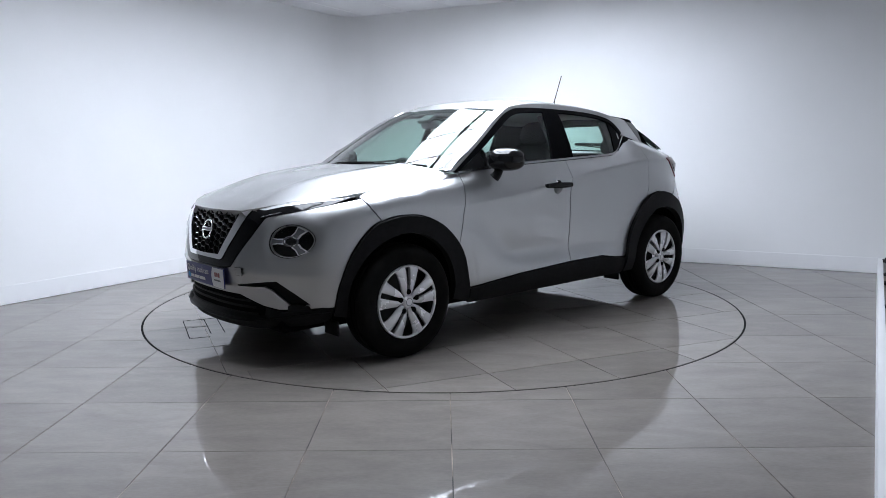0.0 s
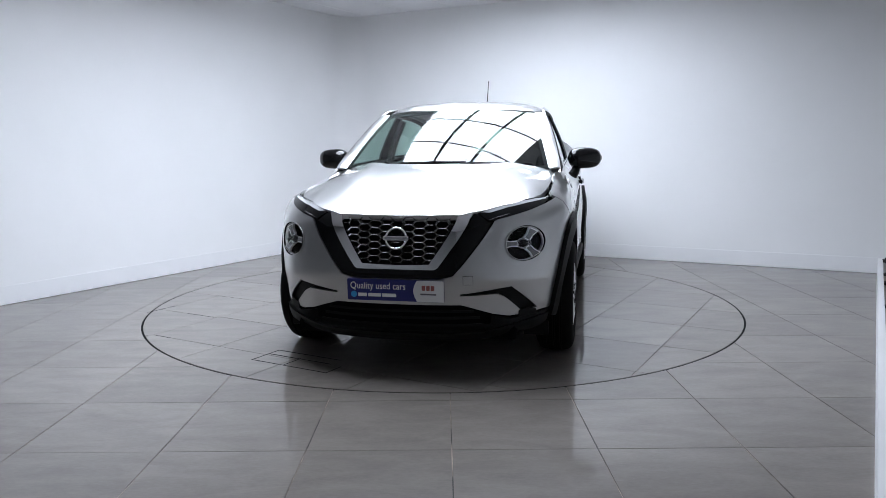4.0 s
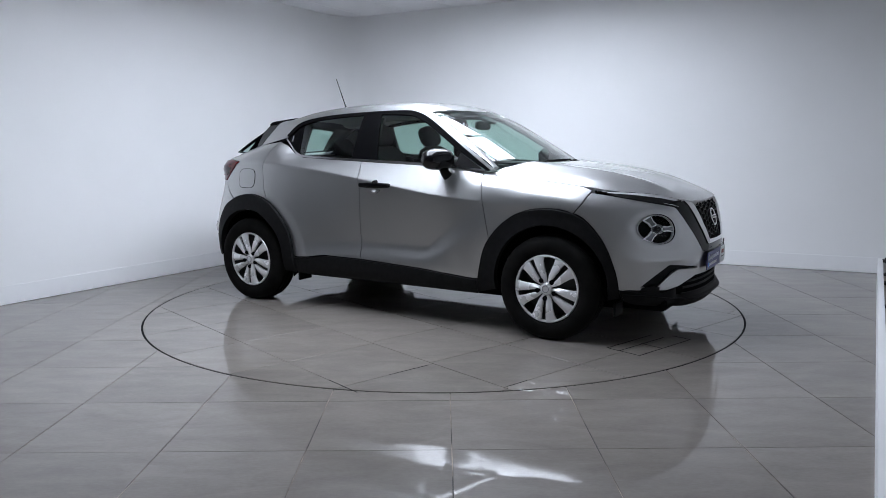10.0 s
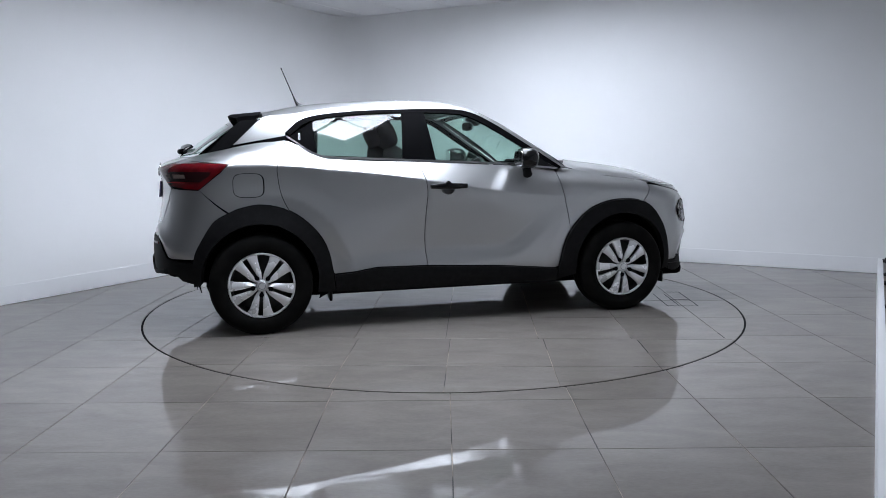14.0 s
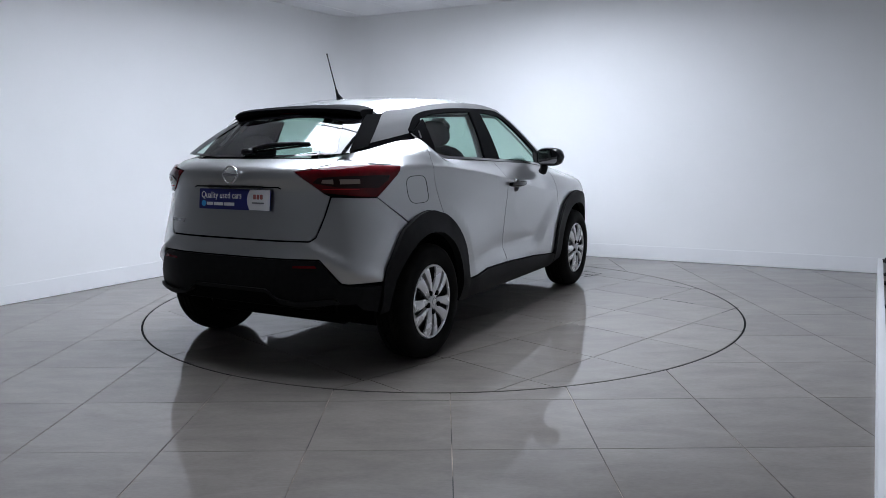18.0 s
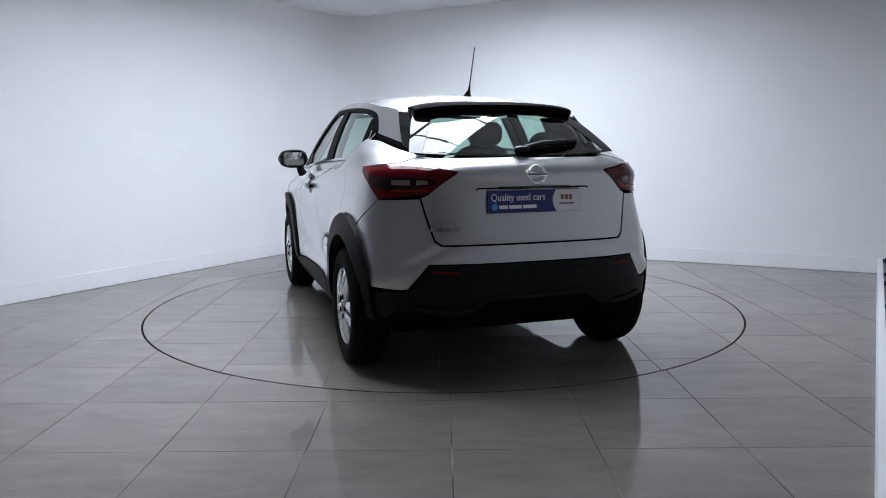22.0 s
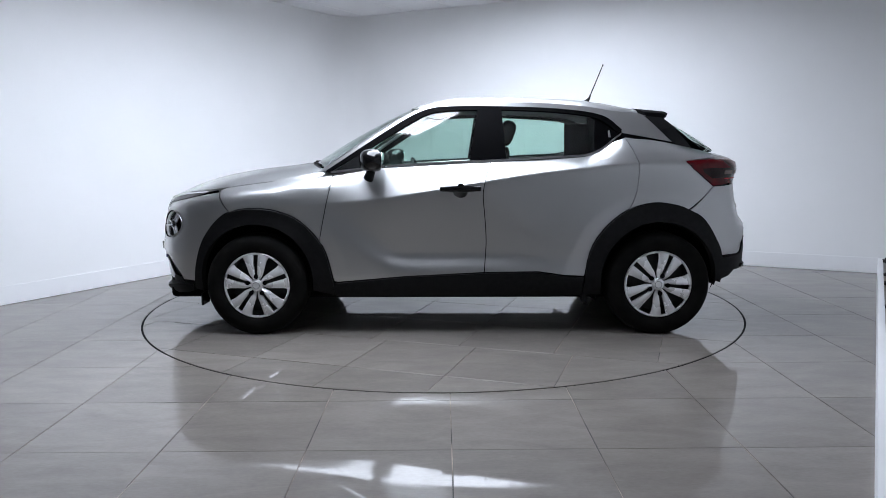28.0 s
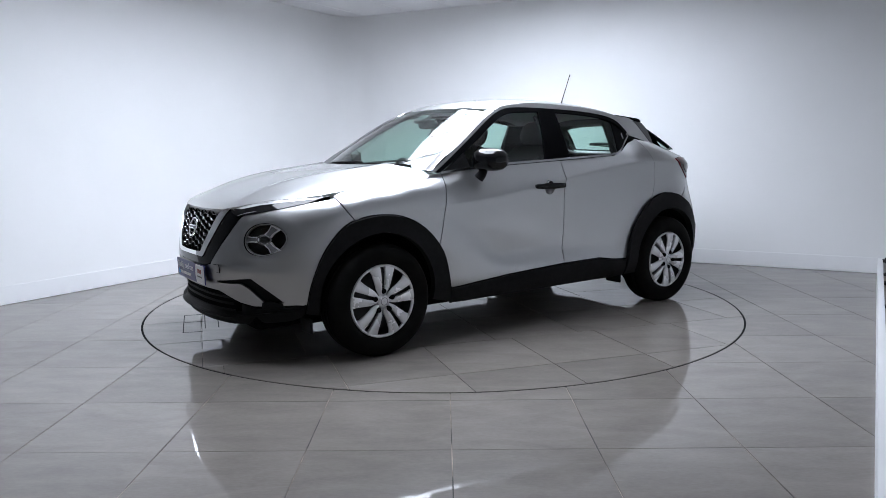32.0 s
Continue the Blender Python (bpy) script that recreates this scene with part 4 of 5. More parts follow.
    both("pillar_cover", [(1.172, 1.475), (1.010, 1.475), (0.985, 1.142), (1.225, 1.133)], side_glass, M["satin_black"], car, "gloss black door pillar cover", proud=0.003, gap=0.0)
    both("window_corner", [(0.385, 1.408), (0.25, 1.325), (0.22, 1.30), (0.28, 1.262), (0.36, 1.205), (0.40, 1.195)], side_glass, M["satin_black"], rear_doors, "gloss black corner with hidden door handle", proud=0.0, gap=0.0)
    # the glint on the hidden handle, put in as a small bright strip
    both("pull_edge", [(0.300, 1.330), (0.288, 1.330), (0.283, 1.285), (0.300, 1.285)], side_glass, M["satin_chrome"], rear_doors, "small chrome strip put in for the glint on the hidden handle", proud=0.004, gap=0.0, depth=0.004, step=0.02)
    both("mirror_corner", [(2.13, 1.072), (1.93, 1.192), (1.90, 1.10), (2.0, 1.086)], side_glass, M["plastic"], doors, "black mirror corner panel", proud=0.003, gap=0.0)
    # windscreen with its dark border
    o = [(-1, 0), (1, 0), (1, 1), (-1, 1)]
    up = lambda p: Vector((0.5, 0, 1))
    panel("windscreen", o, windscreen, M["glass"], car, "green tinted windscreen", step=0.12, edge_step=0.08, gap=0.0, depth=0.004, out=up)
    panel("windscreen_border", o, windscreen, M["gloss_black"], car, "black windscreen border", holes=([(-0.97, 0.035), (0.97, 0.035), (0.962, 0.93), (-0.962, 0.93)],), step=0.1, edge_step=0.05, gap=0.0, proud=-0.004, depth=0.002, out=up)
    panel("scuttle", [(2.43, 0), (2.405, 0.25), (2.345, 0.47), (2.26, 0.66), (2.18, 0.74), (2.12, 0.74), (2.2, 0.6), (2.29, 0.4), (2.34, 0.2), (2.355, 0)], lambda x, y: (x, y, hood(2.42 - 0.3 * (y / 0.76) ** 2, y)[2] - 0.012), M["plastic"], car, "black plastic scuttle", out=up)
    panel("scuttle", [(2.43, 0), (2.405, -0.25), (2.345, -0.47), (2.26, -0.66), (2.18, -0.74), (2.12, -0.74), (2.2, -0.6), (2.29, -0.4), (2.34, -0.2), (2.355, 0)], lambda x, y: (x, y, hood(2.42 - 0.3 * (y / 0.76) ** 2, y)[2] - 0.012), M["plastic"], car, "black plastic scuttle", out=up)
    back = lambda p: Vector((-1, 0, 0.8))
    panel("rear_screen", [(-1, 0), (1, 0), (1, 1), (-1, 1)], rear_glass, M["dark_glass"], car, "tinted rear screen", step=0.12, edge_step=0.08, gap=0.0, depth=0.004, out=back)

    # tail: tailgate, lamps, bumper
    o = mirrored_rear(rear([(0, 0.738), (0.50, 0.738), (0.53, 0.76), (0.585, 0.975), (0.555, 0.988), (0.41, 1.104), (0.56, 1.138), (0.565, 1.172), (0.3, 1.174), (0, 1.174)]))
    panel("tailgate", o, ring, M["paint"], car, step=0.035, lines=[[on_rear(0.54 - 0.06 * k, z) for k in range(19)] for z in (1.122, 1.135, 1.148, 1.160)])
    shoulder = rear([(0.42, 1.112), (0.60, 1.136), (0.70, 1.140)]) + side([(-0.36, 1.142), (-0.40, 1.188)]) + rear([(0.60, 1.190), (0.50, 1.178), (0.42, 1.172)])
    both("tail_shoulder", shoulder, ring, M["paint"], car, "silver body shoulder over the tail lamp", proud=-0.003, gap=0.0, depth=0.01)
    lamp_o = side(LAMP_SIDE) + rear([(0.70, 0.968), (0.555, 0.988), (0.41, 1.104), (0.60, 1.13), (0.70, 1.134)]) + side([(-0.36, 1.136)])
    lamps = both("tail_lamp", lamp_o, ring, M["red_lens"], car, "red tail lamp", proud=0.006)
    o = mirrored_rear(rear([(0, 0.732), (0.505, 0.732), (0.535, 0.755), (0.59, 0.968), (0.70, 0.962)]) + side([(-0.372, 0.960), (-0.20, 0.811)] + between(r_out, (-0.22, 0.80), (-0.412, 0.50))) + rear([(0.70, 0.510), (0.668, 0.518), (0.568, 0.645), (0, 0.645)]))
    panel("rear_bumper", o, ring, M["paint"], car, step=0.03, gap=0.001,
          shape=lambda u, z: 0.020 * math.exp(-((z - (0.70 - 0.55 * max(0.0, abs(ring(u, z)[1]) - 0.50))) / 0.03) ** 2) * ease(abs(ring(u, z)[1]), 0.30, 0.52))
    o = mirrored_rear(rear([(0, 0.64), (0.563, 0.64), (0.664, 0.513), (0.70, 0.504)]) + side([(-0.414, 0.49), (-0.422, 0.42), (-0.425, 0.345), (-0.50, 0.365)]) + rear([(0.72, 0.40), (0.62, 0.40), (0.47, 0.385), (0.36, 0.40), (0.27, 0.455), (0, 0.455)]))
    panel("lower_rear_bumper", o, ring, M["plastic"], car, "black plastic lower rear bumper", proud=0.008, depth=0.05)
    return doors, rear_doors, lamps


def lathe_bm(profile, n, bm=None, axis="Y"):
    """A closed or open (radius, offset) profile turned round the y axis."""
    bm = bm or bmesh.new()
    rings = []
    for k in range(n):
        g = 2 * math.pi * k / n
        rings.append([bm.verts.new((r * math.cos(g), y, r * math.sin(g))) for r, y in profile])
    for k in range(n):
        a, b = rings[k], rings[(k + 1) % n]
        for i in range(len(profile) - 1):
            bm.faces.new((a[i], a[i + 1], b[i + 1], b[i]))
    return bm


def build_wheel(car, x, s, turn):
    """A steel wheel with a ten-spoke silver cover; s: 1 for the car's left."""
    wheel = new("wheel")
    wheel.parent = car
    wheel.matrix_basis = Matrix.Translation(Vector((x, s * 0.790, HUB_Z)) - AXIS) @ Matrix.Diagonal((1, s, 1, 1))
    tyre = [(0.215, 0.085), (0.225, 0.098), (0.25, 0.108), (0.285, 0.110), (0.312, 0.102), (0.328, 0.088), (0.336, 0.070), (0.339, 0.045), (0.331, 0.043), (0.331, 0.035), (0.340, 0.033), (0.340, 0.006), (0.331, 0.004), (0.331, -0.004), (0.340, -0.006), (0.340, -0.033), (0.331, -0.035), (0.331, -0.043), (0.339, -0.045), (0.336, -0.07), (0.326, -0.09), (0.29, -0.108), (0.22, -0.098)]
    part("tyre", lathe_bm(tyre, 72), M["rubber"], wheel, "black rubber tyre", 40)
    part("rim", lathe_bm([(0.222, 0.09), (0.205, 0.06), (0.19, 0.0), (0.02, 0.03)], 48), M["steel"], wheel, "dark steel rim", 40)
    part("cover_ring", lathe_bm([(0.203, 0.085), (0.205, 0.096), (0.213, 0.099), (0.219, 0.094), (0.220, 0.08)], 64), M["alloy"], wheel, "silver wheel cover ring", 50)
    for k in range(10):
        pair, hand = radians(72 * (k // 2) + turn), 1 if k % 2 else -1
        bm = bmesh.new()
        rows = []
        # each blade: a straight edge along the narrow slot, a ridge, and an edge that fans out
        for r, slot, fan, y in ((0.028, 0.003, 0.0165, 0.098), (0.055, 0.0085, 0.0315, 0.102), (0.080, 0.0105, 0.0445, 0.106), (0.100, 0.0115, 0.0505, 0.108), (0.130, 0.013, 0.0595, 0.109), (0.170, 0.015, 0.073, 0.106), (0.208, 0.0165, 0.087, 0.098)):
            q = math.sqrt(r * r - slot * slot * 0.5)
            at_ = lambda w: (math.sqrt(max(1e-6, r * r - w * w)) * 0.35 + q * 0.65 if r < 0.2 else math.sqrt(r * r - w * w))
            ridge = slot + 0.42 * (fan - slot)
            rows.append([bm.verts.new((at_(w), y - d, hand * w)) for w, d in ((slot, 0.022), (slot, 0.003), (slot + 0.003, 0.0005), (ridge, -0.0015), (fan - 0.004, 0.008), (fan, 0.011), (fan, 0.022))])
        for a, b in zip(rows, rows[1:]):
            for i in range(6):
                bm.faces.new((a[i], b[i], b[i + 1], a[i + 1]))
        bmesh.ops.rotate(bm, verts=bm.verts, cent=(0, 0, 0), matrix=Matrix.Rotation(-pair, 3, "Y"))
        bmesh.ops.recalc_face_normals(bm, faces=bm.faces)
        part("spoke", bm, M["alloy"], wheel, smooth=35)
    part("hub_cap", lathe_bm([(0.042, 0.088), (0.040, 0.098), (0.035, 0.103), (0.031, 0.107), (0.02, 0.109), (0.0005, 0.109)], 40), M["alloy"], wheel, "silver hub cap", 40)
    part("badge_ring", lathe_bm([(0.024, 0.109), (0.0235, 0.1105), (0.020, 0.1105), (0.0195, 0.109)], 32), M["ink_grey"], wheel, "grey badge ring", 40)
    for k in range(5):
        g = radians(72 * k + turn)
        bm = bmesh.new()
        bmesh.ops.create_cone(bm, cap_ends=True, segments=14, radius1=0.0165, radius2=0.015, depth=0.02, matrix=Matrix.Translation((0.061 * math.cos(g), 0.0985, 0.061 * math.sin(g))) @ Matrix.Rotation(radians(-90), 4, "X"))
        part("wheel_nut", bm, M["dark"], wheel, "dark wheel nut recess")
    return wheel



# ---------------------------------------------------------------- the car: fittings
def at(x, y, z):
    return Matrix.Translation(Vector((x, y, z)) - AXIS)


def loft(sections, closed_ring=True, caps=True, bm=None):
    """Skins a row of equal vertex rings."""
    bm = bm or bmesh.new()
    rows = [[bm.verts.new(p) for p in s] for s in sections]
    n = len(rows[0])
    for a, b in zip(rows, rows[1:]):
        for i in range(n if closed_ring else n - 1):
            j = (i + 1) % n
            bm.faces.new((a[i], a[j], b[j], b[i]))
    if caps:
        bm.faces.new(rows[0][::-1])
        bm.faces.new(rows[-1])
    bmesh.ops.recalc_face_normals(bm, faces=bm.faces)
    return bm


def tube(points, radius, n=10, bm=None):
    """A round bar through points; radius may be a list."""
    pts = [Vector(p) for p in points]
    rows = []
    for i, p in enumerate(pts):
        d = (pts[min(i + 1, len(pts) - 1)] - pts[max(i - 1, 0)]).normalized()
        a = d.cross(Vector((0, 0, 1)) if abs(d.z) < 0.9 else Vector((1, 0, 0))).normalized()
        b = d.cross(a)
        r = radius[i] if isinstance(radius, (list, tuple)) else radius
        rows.append([p + (a * math.cos(2 * math.pi * k / n) + b * math.sin(2 * math.pi * k / n)) * r for k in range(n)])
    return loft(rows, bm=bm)


def car_tube(points, radius, n=10):
    return tube([Vector(p) - AXIS for p in points], radius, n)


def torus_bm(R, r, m, n=40, k=10):
    bm = bmesh.new()
    rows = []
    for i in range(n):
        g = 2 * math.pi * i / n
        rows.append([bm.verts.new(m @ Vector(((R + r * math.cos(2 * math.pi * j / k)) * math.cos(g), (R + r * math.cos(2 * math.pi * j / k)) * math.sin(g), r * math.sin(2 * math.pi * j / k)))) for j in range(k)])
    for i in range(n):
        a, b = rows[i], rows[(i + 1) % n]
        for j in range(k):
            bm.faces.new((a[j], b[j], b[(j + 1) % k], a[(j + 1) % k]))
    bmesh.ops.recalc_face_normals(bm, faces=bm.faces)
    return bm


def pebble(sx, sy, sz, m, power=2.6, n=20, k=12):
    """A rounded block (superellipsoid)."""
    e = 2 / power
    c = lambda g: math.copysign(abs(math.cos(g)) ** e, math.cos(g))
    s = lambda g: math.copysign(abs(math.sin(g)) ** e, math.sin(g))
    rows = []
    for j in range(1, k):
        v = -math.pi / 2 + math.pi * j / k
        rows.append([m @ Vector((sx * c(v) * c(2 * math.pi * i / n), sy * c(v) * s(2 * math.pi * i / n), sz * s(v))) for i in range(n)])
    return loft(rows)


def words(name, text, size, m, material, parent, label):
    """Raised lettering as a mesh, in the built-in font."""
    cu = bpy.data.curves.new("words", "FONT")
    cu.body, cu.size, cu.extrude = text, size, 0.0008
    tmp = new("words", cu)
    bpy.context.view_layer.update()
    me = bpy.data.meshes.new_from_object(tmp.evaluated_get(bpy.context.evaluated_depsgraph_get()))
    bpy.data.objects.remove(tmp)
    me.transform(m)
    me.materials.clear()
    me.materials.append(material)
    ob = new(name, me)
    ob.parent = parent
    return tagged(ob, label)


def flat(outline, thick, m, bm=None):
    """A plate from an outline in its own xy plane, z from 0 to thick."""
    bm = bm or bmesh.new()
    lo = [bm.verts.new(m @ Vector((x, y, 0))) for x, y in outline]
    hi = [bm.verts.new(m @ Vector((x, y, thick))) for x, y in outline]
    bm.faces.new(hi)
    bm.faces.new(lo[::-1])
    n = len(outline)
    for i in range(n):
        bm.faces.new((lo[i], lo[(i + 1) % n], hi[(i + 1) % n], hi[i]))
    bmesh.ops.recalc_face_normals(bm, faces=bm.faces)
    return bm


def rect(x0, y0, x1, y1, r=0.0):
    if not r:
        return [(x0, y0), (x1, y0), (x1, y1), (x0, y1)]
    out = []
    for cx, cy, g0 in ((x1 - r, y0 + r, -90), (x1 - r, y1 - r, 0), (x0 + r, y1 - r, 90), (x0 + r, y0 + r, 180)):
        out += [(cx + r * math.cos(radians(g0 + 22.5 * k)), cy + r * math.sin(radians(g0 + 22.5 * k))) for k in range(5)]
    return out


def build_plate(car, m):
    """A show plate: blue with white words, and a white end."""
    plate = part("number_plate", flat(rect(-0.262, -0.057, 0.262, 0.057, 0.006), 0.006, m), M["plate_blue"], car, "blue and white dealer show plate")
    up = lambda h: m @ Matrix.Translation((0, 0, h))
    edge = [(0.098 + 0.02 * (1 - math.sin(math.pi * k / 8)), -0.056 + 0.112 * k / 8) for k in range(8, -1, -1)]
    part("white_field", flat(edge + [(0.261, -0.056), (0.261, 0.056)], 0.0015, up(0.006)), M["plate_white"], plate, "white end field")
    words("plate_words", "Quality used cars", 0.052, up(0.0065) @ Matrix.Translation((-0.246, 0.005, 0)) @ Matrix.Diagonal((0.83, 1, 1, 1)), M["ink_white"], plate, "white words")
    ring_pts = [(0.017 * math.cos(radians(20 * k)), 0.017 * math.sin(radians(20 * k))) for k in range(18)]
    part("round_mark", flat(ring_pts, 0.001, up(0.006) @ Matrix.Translation((-0.226, -0.026, 0))), M["ink_cyan"], plate, "cyan round mark")
    x = -0.203
    for w in (0.048, 0.070, 0.076):
        part("small_line", flat(rect(x, -0.036, x + w, -0.018), 0.001, up(0.006)), M["ink_white"], plate, "white line of small writing")
        x += w + 0.007
    for x in (0.144, 0.168, 0.192):
        part("logo_bar", flat(rect(x, 0.004, x + 0.019, 0.030, 0.004), 0.001, up(0.0075)), M["ink_orange"], plate, "dull red bar of the mark")
    part("small_line", flat(rect(0.136, -0.020, 0.220, -0.012), 0.001, up(0.0075)), M["ink_grey"], plate, "grey line of small writing")
    return plate


def build_badge(car, m, size):
    badge = part("badge", torus_bm(0.055 * size, 0.0062 * size, m @ Matrix.Diagonal((1.0, 1.0, 0.8, 1))), M["chrome"], car, "chrome ring badge", 60)
    part("badge_bar", box_bm(0.136 * size, 0.024 * size, 0.010 * size, m, 0.002, 2), M["chrome"], badge, "chrome bar across the ring", 40)
    part("badge_inlay", box_bm(0.118 * size, 0.012 * size, 0.003 * size, m @ Matrix.Translation((0, 0, 0.0045 * size))), M["ink_grey"], badge, "dark inlay of the bar")
    return badge


def build_headlamp(car, s):
    """The round lamp in the bumper; built for the left and mirrored by s."""
    centre = Vector(ring(*on_front(*LAMP_C)))
    _, n = chart_normal(ring, *on_front(*LAMP_C), from_axis)
    n = (n + Vector((0.10, 0, 0.03))).normalized()
    e1 = Vector((0, 0, 1)).cross(n).normalized()
    e2 = n.cross(e1)
    m = Matrix((e1, e2, n)).transposed().to_4x4()
    m.translation = centre + n * 0.002
    if s < 0:
        m = Matrix.Diagonal((1, -1, 1, 1)) @ m
    m = Matrix.Translation(-AXIS) @ m
    lift = Matrix.Translation(-AXIS) if s > 0 else Matrix.Translation(-AXIS) @ Matrix.Diagonal((1, -1, 1, 1))
    oval = lambda k, d: [lift @ (Vector(ring(*q)) + n * (d + 0.002)) for q in lamp_outline(k, 36)]
    reach = max((Vector(ring(*q)) - centre).dot(e1) for q in lamp_outline(1.0, 36)) / 0.102
    m = m @ Matrix.Diagonal((reach, 0.087 / 0.102, 1, 1))
    lamp = part("headlamp", loft([oval(1.06, 0.012), oval(1.0, 0.0), oval(0.95, -0.03), oval(0.7, -0.045), oval(0.1, -0.045)], caps=False), M["satin_black"], car, "round headlamp with three bright arms", 40)
    part("bezel", loft([oval(1.05, -0.004), oval(1.03, 0.004), oval(0.97, 0.002), oval(0.95, -0.012)], caps=False), M["paint"], lamp, "silver lamp bezel", 40)
    for g in (180, 58, -54):
        r = m @ Matrix.Rotation(radians(g), 4, "Z")
        frame_o = [(0.028, -0.020), (0.060, -0.017), (0.099, -0.027), (0.101, 0.027), (0.060, 0.017), (0.028, 0.020)]
        part("lamp_arm", flat(frame_o, 0.012, r @ Matrix.Translation((0, 0, -0.018))), M["reflector_silver"], lamp, "bright lamp arm", 30)
        part("arm_inlay", flat([(0.036, -0.012), (0.060, -0.0105), (0.092, -0.019), (0.094, 0.019), (0.060, 0.0105), (0.036, 0.012)], 0.002, r @ Matrix.Translation((0, 0, -0.0055))), M["lamp_grey"], lamp, "grey facet of the arm")
    turned = lathe_bm([(0.036, -0.02), (0.036, -0.006), (0.031, -0.004), (0.029, -0.012), (0.022, -0.014), (0.0005, -0.008)], 32)
    bmesh.ops.transform(turned, matrix=m @ Matrix.Rotation(radians(90), 4, "X"), verts=turned.verts)
    part("projector", turned, M["satin_chrome"], lamp, "projector lens ring", 40)
    bm = bmesh.new()
    bmesh.ops.create_uvsphere(bm, u_segments=20, v_segments=10, radius=0.024, matrix=m @ Matrix.Translation((0, 0, -0.012)) @ Matrix.Diagonal((1, 1, 0.5, 1)))
    part("projector_eye", bm, M["gloss_black"], lamp, "dark projector eye", 60)
    lens = part("lens", loft([oval(1.0, 0.003), oval(0.9, 0.010), oval(0.6, 0.017), oval(0.25, 0.020), oval(0.02, 0.0205)], caps=False), M["lens"], lamp, "clear lamp lens", 60)
    lens.visible_shadow = False
    return lamp


def build_slit_lamps(car):
    o = side([(2.895, 0.955)]) + front([(0.755, 0.952), (0.66, 0.946), (0.56, 0.932), (0.47, 0.912), (0.41, 0.884), (0.475, 0.838), (0.52, 0.848), (0.62, 0.872), (0.74, 0.912)])
    lamps = both("day_lamp", o, ring, M["gloss_black"], car, "slim daytime lamp under the hood edge", proud=0.004, depth=0.02)
    o = side([(2.93, 0.952)]) + front([(0.745, 0.947), (0.66, 0.941), (0.56, 0.926), (0.475, 0.906), (0.425, 0.884), (0.475, 0.880), (0.56, 0.903), (0.66, 0.921), (0.745, 0.934)])
    both("light_strip", o, ring, M["strip"], lamps, "white light strip", proud=0.005, depth=0.006, step=0.02)
    o = front([(0.47, 0.846), (0.535, 0.861), (0.575, 0.876), (0.515, 0.866)])
    both("light_strip", o, ring, M["strip"], lamps, "short white light strip", proud=0.007, depth=0.006, step=0.02)


def build_tail_details(car, lamps):
    o = rear([(0.50, 1.045), (0.535, 1.075), (0.62, 1.082)]) + side([(-0.36, 1.084), (-0.285, 1.080), (-0.30, 1.050), (-0.36, 1.010)]) + rear([(0.62, 1.018)])
    both("smoked_insert", o, ring, M["smoke_lens"], lamps, "smoked centre of the lamp", proud=0.009, depth=0.004, step=0.025)
    both("clear_insert", rear([(0.545, 1.044), (0.555, 1.066), (0.605, 1.068), (0.605, 1.036)]), ring, M["amber"], lamps, "clear reversing lamp", proud=0.011, depth=0.004, step=0.02)
    both("amber_insert", rear([(0.628, 1.036), (0.628, 1.068), (0.705, 1.066), (0.705, 1.036)]), ring, M["amber"], lamps, "pale amber indicator", proud=0.011, depth=0.004, step=0.02)
    both("light_line", rear([(0.552, 1.008), (0.545, 1.018), (0.70, 1.014), (0.70, 1.004)]) , ring, M["red_bright"], lamps, "bright red light line", proud=0.011, depth=0.003, step=0.02)
    # reflectors in the lower bumper
    both("reflector", rear([(0.425, 0.594), (0.428, 0.612), (0.548, 0.615), (0.562, 0.596)]), ring, M["red_lens"], car, "red bumper reflector", proud=0.012, depth=0.006)
    # plate recess and its upper lip
    o = mirrored_rear(rear([(0, 1.024), (0.305, 1.022), (0.335, 1.006), (0.36, 0.999), (0.47, 0.999), (0.47, 0.994), (0.355, 0.993), (0.325, 1.000), (0.30, 1.014), (0, 1.014)]))
    panel("tailgate_lip", o, ring, M["dark"], car, "dark joint over the plate", proud=0.001, depth=0.002, gap=0.0, step=0.03)
    bar = mirrored_rear(rear([(0, 1.026), (0.20, 1.026), (0.20, 1.014), (0, 1.014)]))
    panel("plate_light_bar", bar, ring, M["gloss_black"], car, "black plate lamp bar", proud=0.006, depth=0.01, gap=0.0)
    # small model lettering as plain bars
    x = 0.555
    for w in (0.026, 0.034, 0.034, 0.030):
        panel("model_letter", rear([(x, 0.806), (x - 0.007, 0.826), (x - w - 0.007, 0.826), (x - w, 0.806)]), ring, M["satin_chrome"], car, "small chrome letter bar", proud=0.004, depth=0.004, gap=0.0)
        x -= w + 0.006
    # lower rear bumper relief: raised centre lip
    o = mirrored_rear(rear([(0, 0.482), (0.26, 0.482), (0.34, 0.434), (0.44, 0.418), (0.64, 0.440), (0.66, 0.412), (0.46, 0.390), (0.35, 0.404), (0.265, 0.458), (0, 0.458)]))
    panel("bumper_lip", o, ring, M["plastic"], car, "moulded black bumper lip", proud=0.022, depth=0.03, step=0.03)
    o = mirrored_rear(rear([(0, 0.455), (0.25, 0.455), (0.33, 0.40), (0.45, 0.38), (0.40, 0.365), (0, 0.365)]))
    panel("rear_valance", o, ring, M["dark"], car, "black rear valance", proud=-0.03, depth=0.03)


